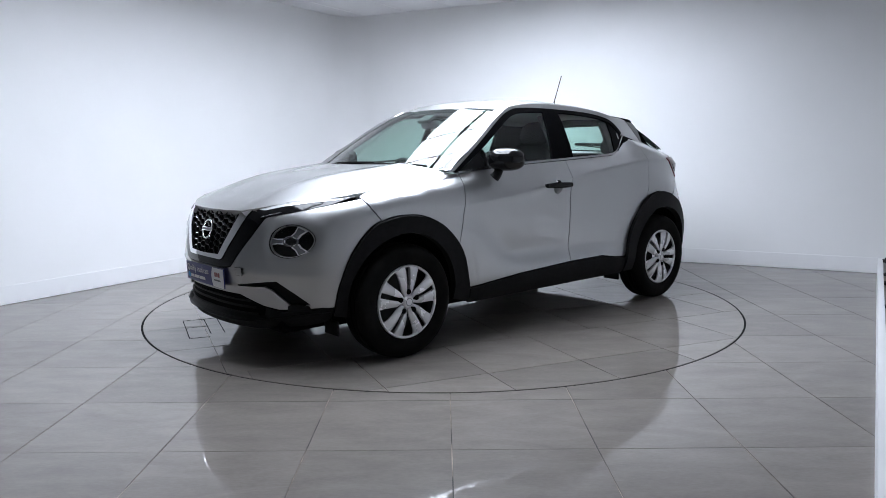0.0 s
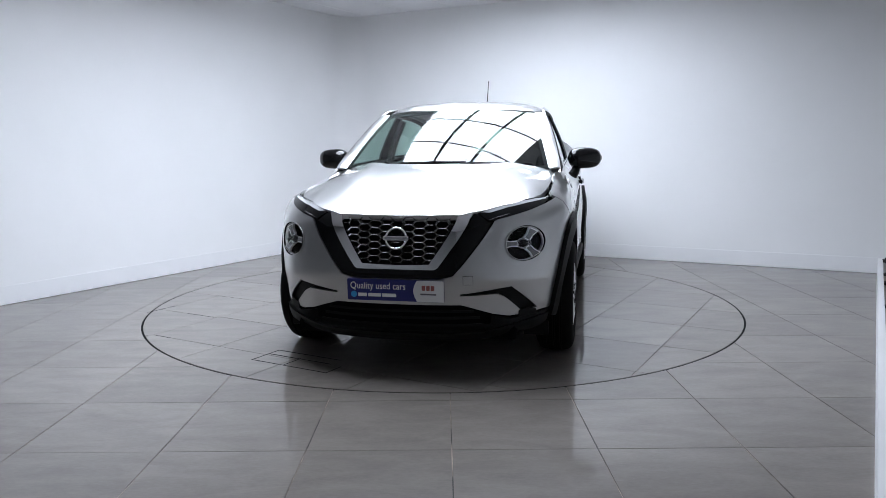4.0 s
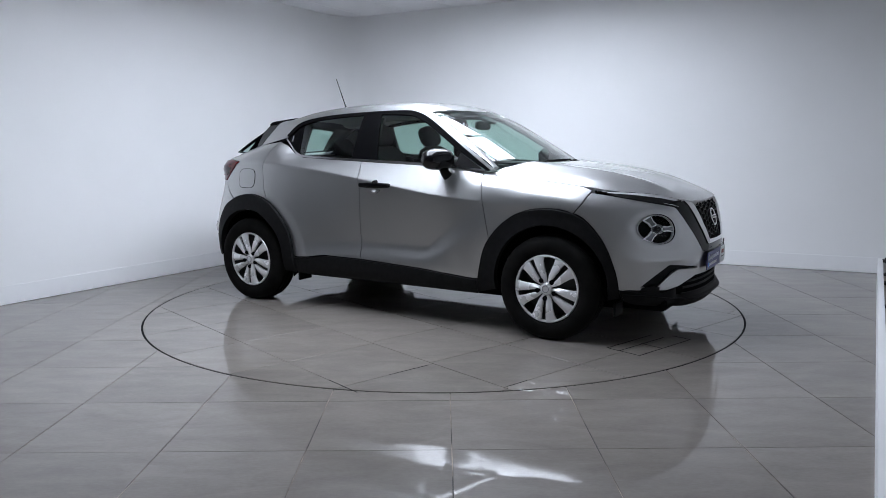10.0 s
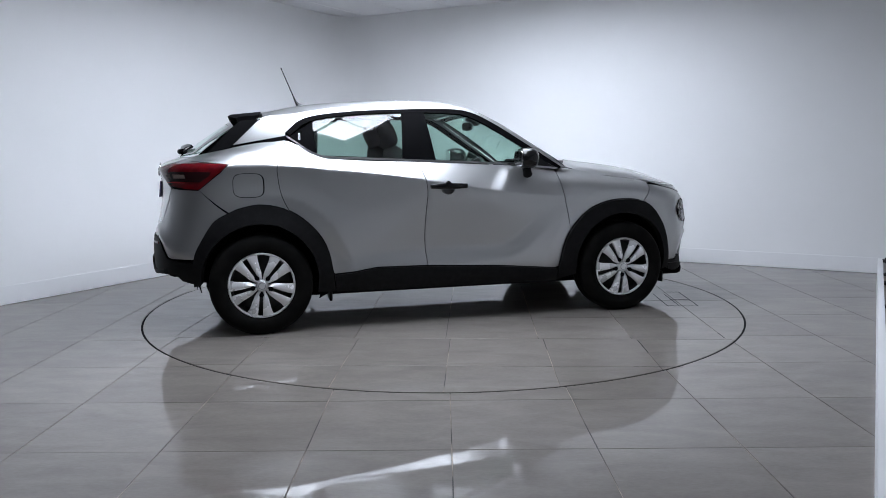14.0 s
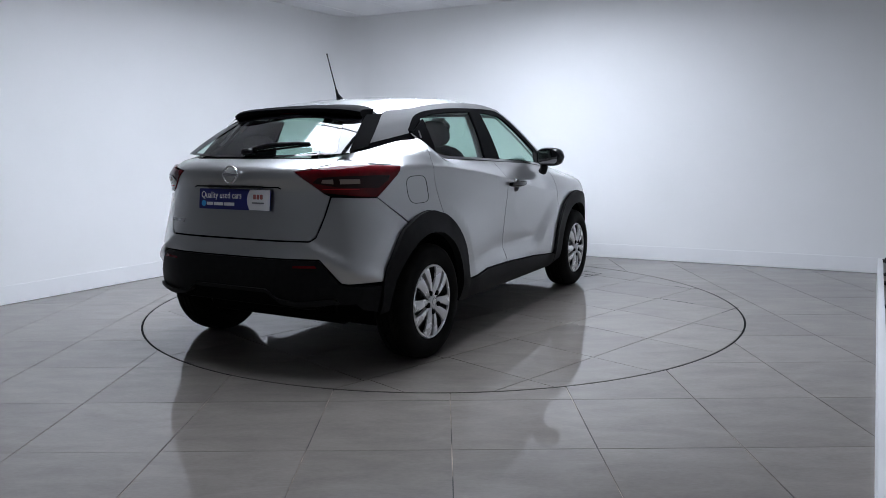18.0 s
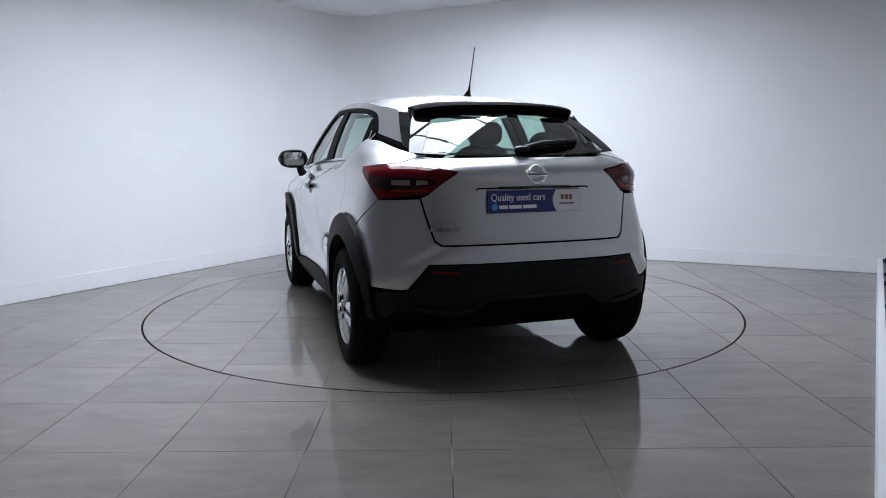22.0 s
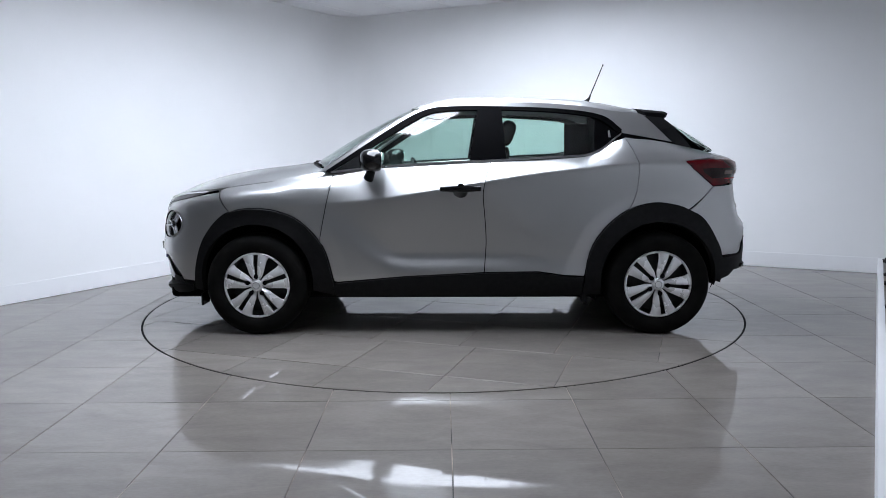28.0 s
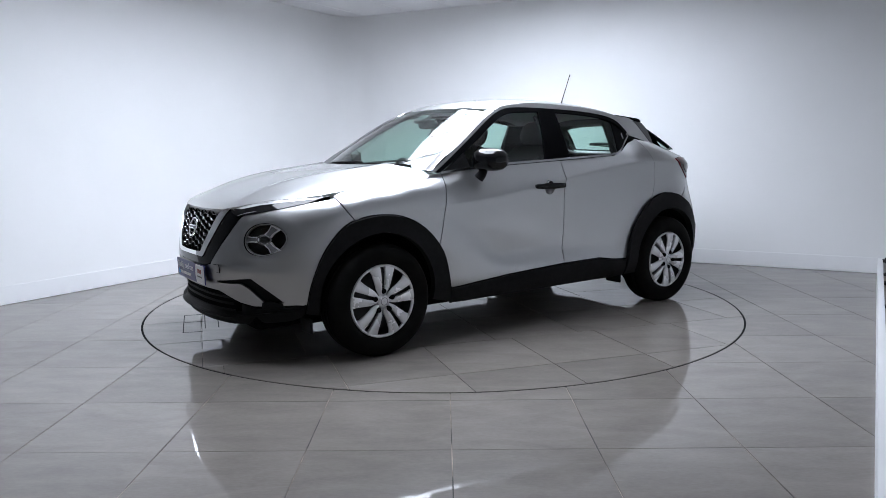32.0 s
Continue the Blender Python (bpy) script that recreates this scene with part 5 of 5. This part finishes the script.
def build_spoiler(car):
    """The black roof spoiler, its side fins, the brake lamp and the black glass edge."""
    rows = []
    for k in range(25):
        s = -1 + 2 * k / 24
        y = 0.485 * s
        a = abs(s)
        drop = 0.016 * a ** 2 + 0.02 * a ** 6
        front_x, tail_x = 0.055 - 0.03 * a ** 4, -0.180 + 0.06 * a ** 5
        zt = lambda x: roof(max(x, -0.28), 0.0)[2] - drop
        prof = [(front_x, zt(front_x) - 0.002), (0.5 * (front_x + tail_x), zt(0.5 * (front_x + tail_x)) + 0.003), (tail_x + 0.02, zt(tail_x + 0.02) + 0.004), (tail_x, zt(tail_x) - 0.006), (tail_x + 0.008, zt(tail_x) - 0.028), (tail_x + 0.09, zt(tail_x) - 0.050), (front_x - 0.02, zt(front_x) - 0.045)]
        rows.append([Vector((x, y, z)) - AXIS for x, z in prof])
    sp = part("spoiler", loft(rows), M["dark"], car, "black roof spoiler", 40)
    part("brake_lamp", box_bm(0.012, 0.15, 0.018, at(-0.158, 0, 1.443) @ Matrix.Rotation(radians(-25), 4, "Y"), 0.004), M["red_lens"], sp, "red high brake lamp", 40)
    both("spoiler_fin", [(0.045, 1.428), (-0.09, 1.418), (-0.13, 1.388), (-0.375, 1.190), (-0.165, 1.236), (0.02, 1.415)], side_glass, M["fin_black"], sp, "black fin beside the rear screen", proud=0.004, depth=0.02, gap=0.0)
    back = lambda p: Vector((-1, 0, 0.8))
    o = [(-1, 0), (1, 0), (1, 1), (-1, 1)]
    panel("screen_border", o, rear_glass, M["fin_black"], car, "black border of the rear screen", holes=([(-0.89, 0.03), (0.89, 0.03), (0.80, 0.70), (0.72, 0.745), (0.45, 0.80), (-0.45, 0.80), (-0.72, 0.745), (-0.80, 0.70)],), step=0.12, edge_step=0.08, gap=0.0, proud=0.004, depth=0.002, out=back)
    # rear wiper
    p0, p1 = Vector(rear_glass(0.02, 0.06)), Vector(rear_glass(-0.62, 0.17))
    n = Vector((-0.55, 0, 0.83))
    w = part("rear_wiper", pebble(0.035, 0.045, 0.022, Matrix.Translation(p0 + n * 0.02 - AXIS)), M["gloss_black"], car, "black rear wiper", 50)
    part("wiper_arm", car_tube([p0 + n * 0.03, p0.lerp(p1, 0.35) + n * 0.042, p0.lerp(p1, 0.8) + n * 0.034, p1 + n * 0.024], [0.012, 0.016, 0.012, 0.006]), M["gloss_black"], w, smooth=50)
    part("wiper_blade", car_tube([p0.lerp(p1, 0.1) + n * 0.012, p0.lerp(p1, 0.6) + n * 0.014, p1 + n * 0.012], 0.007, 6), M["rubber"], w)


def build_mirror(car, s):
    m = at(1.862, s * 0.925, 1.148)
    rows = []
    for k in range(13):
        f = k / 12
        y = -0.118 + 0.236 * f
        g = (1 - abs(2 * f - 1) ** 3.2) ** 0.5
        hx, hz = 0.088 * max(0.12, g) * (1.05 - 0.25 * f), 0.078 * max(0.12, g) * (1.0 - 0.12 * f)
        row = []
        for i in range(20):
            a = 2 * math.pi * i / 20
            cx = math.copysign(abs(math.cos(a)) ** 0.75, math.cos(a)) * hx
            cx = max(cx, -0.055) if cx < 0 else cx * 1.05
            row.append(m @ Vector((cx - 0.03 * f, s * y, math.copysign(abs(math.sin(a)) ** 0.8, math.sin(a)) * hz)))
        rows.append(row)
    mirror = part("door_mirror", loft(rows), M["cap"], car, "gloss black door mirror", 45)
    part("mirror_glass", flat([(p[0], p[1]) for p in rect(-0.078, -0.050, 0.078, 0.050, 0.026)], 0.004, m @ Matrix.Translation((-0.078, 0, 0)) @ Matrix.Rotation(radians(-90), 4, "Y") @ Matrix.Rotation(radians(90), 4, "Z")), M["mirror"], mirror, "mirror glass")
    part("mirror_foot", car_tube([(1.858, s * 0.875, 1.105), (1.872, s * 0.862, 1.055), (1.885, s * 0.845, 1.03)], [0.034, 0.03, 0.034], 14), M["plastic"], mirror, "black mirror foot", 50)
    return mirror


def build_handle(door, s):
    y = s * (half_width(1.29, 0.965) + 0.018)
    rows = []
    for k in range(15):
        f = k / 14
        x = 1.155 + 0.262 * f
        arch_ = 0.010 * math.sin(math.pi * f)
        hz = 0.016 + 0.005 * math.sin(math.pi * f)
        rows.append([Vector((x, y + s * (arch_ - 0.004 + 0.011 * math.cos(2 * math.pi * i / 10)), 0.962 + hz * math.sin(2 * math.pi * i / 10))) - AXIS for i in range(10)])
    part("door_handle", loft(rows), M["gloss_black"], door, "gloss black door handle", 50)
    part("handle_foot", box_bm(0.03, 0.03, 0.022, at(1.17, y - s * 0.012, 0.962), 0.005), M["gloss_black"], door, "black handle foot", smooth=40)
    part("handle_foot", box_bm(0.05, 0.03, 0.024, at(1.395, y - s * 0.012, 0.962), 0.005), M["gloss_black"], door, "black handle foot", smooth=40)
    # shade in the grip, made as a solid black disc behind the handle
    bm = bmesh.new()
    bmesh.ops.create_cone(bm, cap_ends=True, segments=24, radius1=0.026, radius2=0.022, depth=0.02, matrix=at(1.284, y - s * 0.02, 0.974) @ Matrix.Rotation(radians(-90 * s), 4, "X"))
    part("handle_shadow", bm, M["gloss_black"], door, "black disc for the shade in the grip behind the handle", 40)


def build_front_wipers(car):
    n = Vector((0.5, 0, 0.86))
    for y0, a1 in ((-0.42, 0.16), (0.14, 0.78)):
        a0 = y0 / 0.735
        p0, p1 = Vector(windscreen(a0, 0.0)), Vector(windscreen(a1, 0.02))
        w = part("wiper", car_tube([p0 + n * 0.01, p0.lerp(p1, 0.3) + n * 0.015, p0.lerp(p1, 0.7) + n * 0.015, p1 + n * 0.012], [0.009, 0.008, 0.006, 0.005]), M["plastic"], car, "black windscreen wiper", 50)
        part("wiper_blade", car_tube([Vector(windscreen(a0 + (a1 - a0) * f, 0.012 + 0.012 * f)) + n * 0.010 for f in (0.25, 0.6, 1.0, 1.12)], 0.008, 6), M["rubber"], w)


def build_antenna(car):
    base, tip = Vector((0.335, 0, roof(0.335, 0)[2])), Vector((0.223, 0.0, 1.825))
    ant = part("antenna", car_tube([base + Vector((0.012, 0, -0.004)), base + Vector((0.005, 0, 0.012)), base.lerp(tip, 0.12), base.lerp(tip, 0.22)], [0.03, 0.018, 0.009, 0.006], 14), M["gloss_black"], car, "black roof antenna", 50)
    part("antenna_rod", car_tube([base.lerp(tip, 0.2), tip], [0.0042, 0.003], 8), M["plastic"], ant, "thin antenna rod", 60)
    part("antenna_tip", pebble(0.005, 0.005, 0.007, Matrix.Translation(tip - AXIS), 2.0, 8, 6), M["plastic"], ant)


def build_pillars(car):
    """The silver strip between the windscreen and the side rail."""
    edge = [(1.05, 2.225), (1.080, 2.205), (1.255, 1.94), (1.415, 1.69), (1.490, 1.54), (1.52, 1.47)]
    fore = curve(*edge)
    for s in (1, -1):
        rows = []
        for k in range(15):
            p0 = Vector(windscreen(1.0, k / 14))
            p1 = Vector(side_glass(fore(p0.z), p0.z)) + Vector((0, 0.002, 0.002))
            out = Vector((0.25, 0.7, 0.66))
            ring_ = [p0 + out * 0.003, p0.lerp(p1, 0.35) + out * 0.009, p0.lerp(p1, 0.7) + out * 0.008, p1, p0.lerp(p1, 0.5) - out * 0.012]
            rows.append([Vector((p.x, s * p.y, p.z)) - AXIS for p in ring_])
        part("windscreen_pillar", loft(rows), M["paint"], car, "silver windscreen pillar", 50)


def build_wheel_wells(car):
    for cx in (HUB_F, HUB_R):
        for s in (1, -1):
            angles = range(-4, 187, 7)
            edge = [(cx + 0.418 * math.cos(radians(g)), HUB_Z + 0.418 * math.sin(radians(g))) for g in angles]
            wide = [min(0.86, ring(*on_side(*p))[1] - 0.03) for p in edge]
            rows = [[Vector((p[0], s * w, p[1])) - AXIS for p, w in zip(edge, wide)], [Vector((p[0], s * 0.50, p[1])) - AXIS for p in edge]]
            part("wheel_well", loft(rows, closed_ring=False, caps=False), M["dark"], car, "black wheel arch liner", 50)
            part("well_wall", flat([(0.43 * math.cos(radians(g)), 0.43 * math.sin(radians(g))) for g in range(-6, 190, 7)], 0.01, at(cx, s * 0.50, HUB_Z) @ Matrix.Rotation(radians(90), 4, "X")), M["dark"], car, "black inner arch wall")
    for s in (1, -1):
        part("deflector", box_bm(0.016, 0.14, 0.085, at(3.045, s * 0.70, 0.215), 0.006), M["plastic"], car, "small black wheel deflector")
        part("deflector", box_bm(0.02, 0.14, 0.08, at(0.46, s * 0.74, 0.225), 0.006), M["plastic"], car, "small black wheel deflector")


def build_fuel_flap(car):
    o = [on_side(-0.058 + 0.101 * math.copysign(abs(math.cos(radians(g))) ** 0.55, math.cos(radians(g))), 0.990 + 0.079 * math.copysign(abs(math.sin(radians(g))) ** 0.55, math.sin(radians(g)))) for g in range(0, 360, 10)]
    right = lambda u, z: (lambda p: (p[0], -p[1], p[2]))(ring(u, z))
    gap_ = inset(o, 0.0035)
    panel("flap_joint", o, right, M["dark"], car, "dark joint of the fuel flap", proud=0.0006, depth=0.001, gap=0.0, holes=(gap_,))
    panel("fuel_flap", gap_, right, M["paint"], car, "round silver fuel flap", proud=0.0012, depth=0.001, gap=0.0)


def build_tow_cover(car):
    """The small square cover beside the front plate."""
    o = front([(0.352, 0.522), (0.352, 0.568), (0.402, 0.568), (0.402, 0.522)])
    inner = inset(o, 0.0013)
    panel("cover_joint", o, ring, M["dark"], car, "dark joint of the towing eye cover", proud=0.0155, depth=0.004, gap=0.0, holes=(inner,), step=0.02)
    panel("tow_cover", inner, ring, M["paint"], car, "small square silver cover", proud=0.016, depth=0.004, gap=0.0, step=0.02)


def seat_shape(car, x, y, width, name, label, rest=0.71):
    """A seat: cushion, leaning backrest with side bolsters, and headrest on two rods."""
    seat = part(name, pebble(0.27, width / 2, 0.10, at(x + 0.28, y, 0.52), 3.2), M["seat"], car, label, 60)
    lean = at(x, y, 0.60) @ Matrix.Rotation(radians(-20), 4, "Y")
    part("backrest", pebble(0.075, width / 2, rest / 2, lean @ Matrix.Translation((0, 0, rest / 2 - 0.03)), 3.4), M["seat"], seat, smooth=60)
    for s in (1, -1):
        part("bolster", pebble(0.05, 0.05, rest * 0.38, lean @ Matrix.Translation((0.07, s * (width / 2 - 0.05), rest * 0.42)), 2.6), M["seat"], seat, smooth=60)
    part("headrest", pebble(0.055, 0.130, 0.092, lean @ Matrix.Translation((0.012, 0, rest + 0.055)), 2.9), M["seat"], seat, smooth=60)
    for s in (1, -1):
        part("headrest_rod", tube([lean @ Vector((0, s * 0.06, rest - 0.06)), lean @ Vector((0.005, s * 0.06, rest + 0.06))], 0.006, 8), M["satin_chrome"], seat)


def build_interior(car):
    seat_shape(car, 1.21, 0.36, 0.50, "front_seat", "dark fabric front seat")
    seat_shape(car, 1.21, -0.36, 0.50, "front_seat", "dark fabric front seat")
    bench = part("rear_seat", pebble(0.26, 0.62, 0.11, at(0.52, 0, 0.58), 3.4), M["seat"], car, "dark fabric rear bench", 60)
    lean = at(0.24, 0, 0.62) @ Matrix.Rotation(radians(-24), 4, "Y")
    part("backrest", pebble(0.07, 0.62, 0.31, lean @ Matrix.Translation((0, 0, 0.28)), 3.6), M["seat"], bench, smooth=60)
    for y in (0.38, -0.38):
        part("headrest", pebble(0.05, 0.12, 0.085, lean @ Matrix.Translation((0.01, y, 0.665)), 2.9), M["seat"], bench, smooth=60)
    # dashboard, steering wheel, mirror
    dash = []
    for k in range(13):
        y = -0.70 + 1.40 * k / 12
        a = abs(y) / 0.7
        hood_ = 0.035 * math.exp(-((y + 0.37) / 0.16) ** 2)
        dash.append([Vector((x, y, z)) - AXIS for x, z in ((2.30 - 0.22 * a * a, 1.045), (2.05 - 0.12 * a * a, 1.065), (1.80, 1.055 + hood_), (1.72, 1.01 + hood_), (1.74, 0.85), (1.80, 0.65), (2.1, 0.6), (2.32 - 0.2 * a * a, 0.9))])
    part("dashboard", loft(dash), M["trim"], car, "dark grey dashboard", 40)
    wm = at(1.60, -0.37, 0.98) @ Matrix.Rotation(radians(-64), 4, "Y")
    wheel = part("steering_wheel", torus_bm(0.175, 0.015, wm), M["trim"], car, "black steering wheel", 60)
    part("wheel_boss", pebble(0.065, 0.075, 0.03, wm, 2.8), M["trim"], wheel, smooth=50)
    for g in (0, 180, 90):
        part("wheel_spoke", box_bm(0.12, 0.035, 0.016, wm @ Matrix.Rotation(radians(g + 90), 4, "Z") @ Matrix.Translation((0.11, 0, 0)), 0.006), M["trim"], wheel, smooth=40)
    part("steering_column", tube([wm @ Vector((0, 0, -0.01)), wm @ Vector((0, 0, -0.22))], 0.05, 14), M["trim"], wheel, smooth=50)
    rv = part("rear_view_mirror", pebble(0.02, 0.115, 0.034, at(1.69, 0, 1.395), 3.2), M["trim"], car, "dark rear-view mirror", 50)
    part("mirror_stem", car_tube([(1.70, 0, 1.41), (1.745, 0, 1.445)], 0.012, 8), M["trim"], rv)
    part("camera_box", box_bm(0.10, 0.12, 0.03, at(1.735, 0, 1.435) @ Matrix.Rotation(radians(28), 4, "Y"), 0.01), M["trim"], rv, "dark sensor housing", 40)
    part("screen", box_bm(0.02, 0.22, 0.13, at(1.73, 0, 1.075), 0.008), M["gloss_black"], car, "dark dashboard screen", 40)
    # headliner and inner trims
    h = [(1.56, 0), (1.5, 0.48), (1.42, 0.56), (0.8, 0.56), (0.4, 0.52), (0.0, 0.44), (-0.05, 0)]
    panel("headliner", h + [(x, -y) for x, y in h[-2:0:-1]], roof, M["headliner"], car, "pale headliner", proud=-0.035, depth=0.004, step=0.12)
    both("door_card", [(2.10, 1.045), (0.42, 1.14), (0.42, 0.5), (2.10, 0.5)], lambda x, z: (x, 0.70 + 0.02 * math.sin(z * 9), z), M["trim"], car, "dark inner door trim", gap=0.0, depth=0.03, step=0.15)
    both("inner_pillar", [(1.17, 1.47), (1.05, 1.47), (1.0, 1.12), (1.14, 1.12)], side_glass, M["trim"], car, "inner door pillar", proud=-0.045, depth=0.02, gap=0.0)
    both("inner_quarter", [(0.42, 1.44), (0.02, 1.43), (-0.31, 1.19), (0.2, 1.19), (0.40, 1.17)], side_glass, M["dark"], car, "dark inner rear pillar", proud=-0.045, depth=0.02, gap=0.0)
    part("load_cover", box_bm(0.58, 1.12, 0.02, at(-0.20, 0, 1.06), 0.006), M["trim"], car, "dark load cover")
    part("cabin_floor", box_bm(2.6, 1.3, 0.04, at(1.0, 0, 0.34), 0.01), M["dark"], car, "dark cabin floor")
    part("bulkhead", box_bm(0.04, 1.4, 0.62, at(2.28, 0, 0.68), 0.01), M["dark"], car, "dark bulkhead")


M["lamp_grey"] = Shader("lamp_facet_grey", (0.22, 0.22, 0.23), 0.25, 0.2).m
M["cap"] = Shader("gloss_black_cap", (0.003, 0.003, 0.0035), 0.04, Specular_IOR_Level=0.5).m
M["strip"] = Shader("lamp_strip", (0.5, 0.5, 0.52), 0.2, 0.2).m
M["amber"] = Shader("pale_amber_lens", (0.22, 0.17, 0.15), 0.15, 0.0, Specular_IOR_Level=0.3).m
M["red_bright"] = Shader("bright_red_lens", (0.5, 0.01, 0.015), 0.15, 0.0, Specular_IOR_Level=0.3).m
M["mirror"] = Shader("mirror_glass", (0.85, 0.86, 0.86), 0.02, 1.0).m


def build_car():
    car = thing("car", "silver compact crossover car with black plastic cladding on the turntable", "car")
    doors, rear_doors, lamps = build_body(car)
    for x in (HUB_F, HUB_R):
        for s in (1, -1):
            build_wheel(car, x, s, {(HUB_F, 1): 90, (HUB_R, 1): 114, (HUB_F, -1): 49, (HUB_R, -1): 49}[(x, s)])
    build_wheel_wells(car)
    build_slit_lamps(car)
    build_tail_details(car, lamps)
    build_spoiler(car)
    for s, door in ((1, doors[0]), (-1, doors[1])):
        build_headlamp(car, s)
        build_mirror(car, s)
        build_handle(door, s)
    build_front_wipers(car)
    build_antenna(car)
    build_pillars(car)
    build_fuel_flap(car)
    build_tow_cover(car)
    build_interior(car)
    nose = Matrix(((0, 0, 1, 0), (1, 0, 0, 0), (0, 1, 0, 0), (0, 0, 0, 1)))          # x to the car's left, y up, z forward
    tail = Matrix(((0, 0, -1, 0), (-1, 0, 0, 0), (0, 1, 0, 0), (0, 0, 0, 1)))
    build_plate(car, at(3.476, 0, 0.487) @ nose @ Matrix.Rotation(radians(2), 4, "X"))
    build_plate(car, at(-0.656, 0, 0.949) @ tail @ Matrix.Rotation(radians(-6), 4, "X"))
    build_badge(car, at(3.450, 0, 0.757) @ nose @ Matrix.Rotation(radians(-16), 4, "X"), 1.0)
    build_badge(car, at(-0.680, 0, 1.086) @ tail @ Matrix.Rotation(radians(-8), 4, "X"), 0.86)
    # underside
    part("underbody", box_bm(3.25, 1.28, 0.10, at(1.41, 0, 0.245), 0.03), M["dark"], car, "black underbody")
    part("floor_pan", box_bm(1.50, 1.50, 0.08, at(1.31, 0, 0.265), 0.03), M["dark"], car, "black floor pan between the sills")
    part("rear_tray", box_bm(0.40, 1.0, 0.10, at(-0.42, 0, 0.40), 0.04), M["dark"], car, "black tray under the tail")
    part("spare_tray", box_bm(0.34, 1.06, 0.20, at(-0.20, 0, 0.32), 0.05), M["dark"], car, "black tray between the rear wheels")
    part("front_tray", box_bm(0.52, 1.24, 0.09, at(3.06, 0, 0.245), 0.03), M["dark"], car, "black tray under the nose")
    part("axle", car_tube([(0.0, 0.7, 0.30), (0.0, -0.7, 0.30)], 0.04, 10), M["steel"], car, "dark rear axle")
    part("axle", car_tube([(2.636, 0.7, 0.30), (2.636, -0.7, 0.30)], 0.04, 10), M["steel"], car, "dark front axle")
    return car

# ---------------------------------------------------------------- build
build_room()
build_lightbox()
car = build_car()
build_floor()
build_kerb_bits()
table = build_table()

# the turntable's angle in degrees, second by second
TURN = [(0.0, 221.1), (0.5, 222.15), (1.0, 224.6), (1.5, 228.7), (2.0, 234.3), (3.0, 246.1), (5.5, 275.55), (7.0, 293.4), (9.0, 316.5), (11.0, 339.7),
        (13.0, 363.4), (14.5, 380.9), (16.5, 403.9), (18.0, 421.5), (20.5, 450.7), (22.0, 468.2), (24.0, 492.2), (25.5, 509.8), (27.5, 532.7), (29.0, 550.5), (30.0, 562.2), (30.5, 567.7), (31.0, 572.15), (31.5, 574.8), (32.0, 575.8)]


def motions():
    for moved in (car, table):
        walk(moved, [(t, pose(0, 0, 0, 0, 0, g)) for t, g in TURN])


motions()
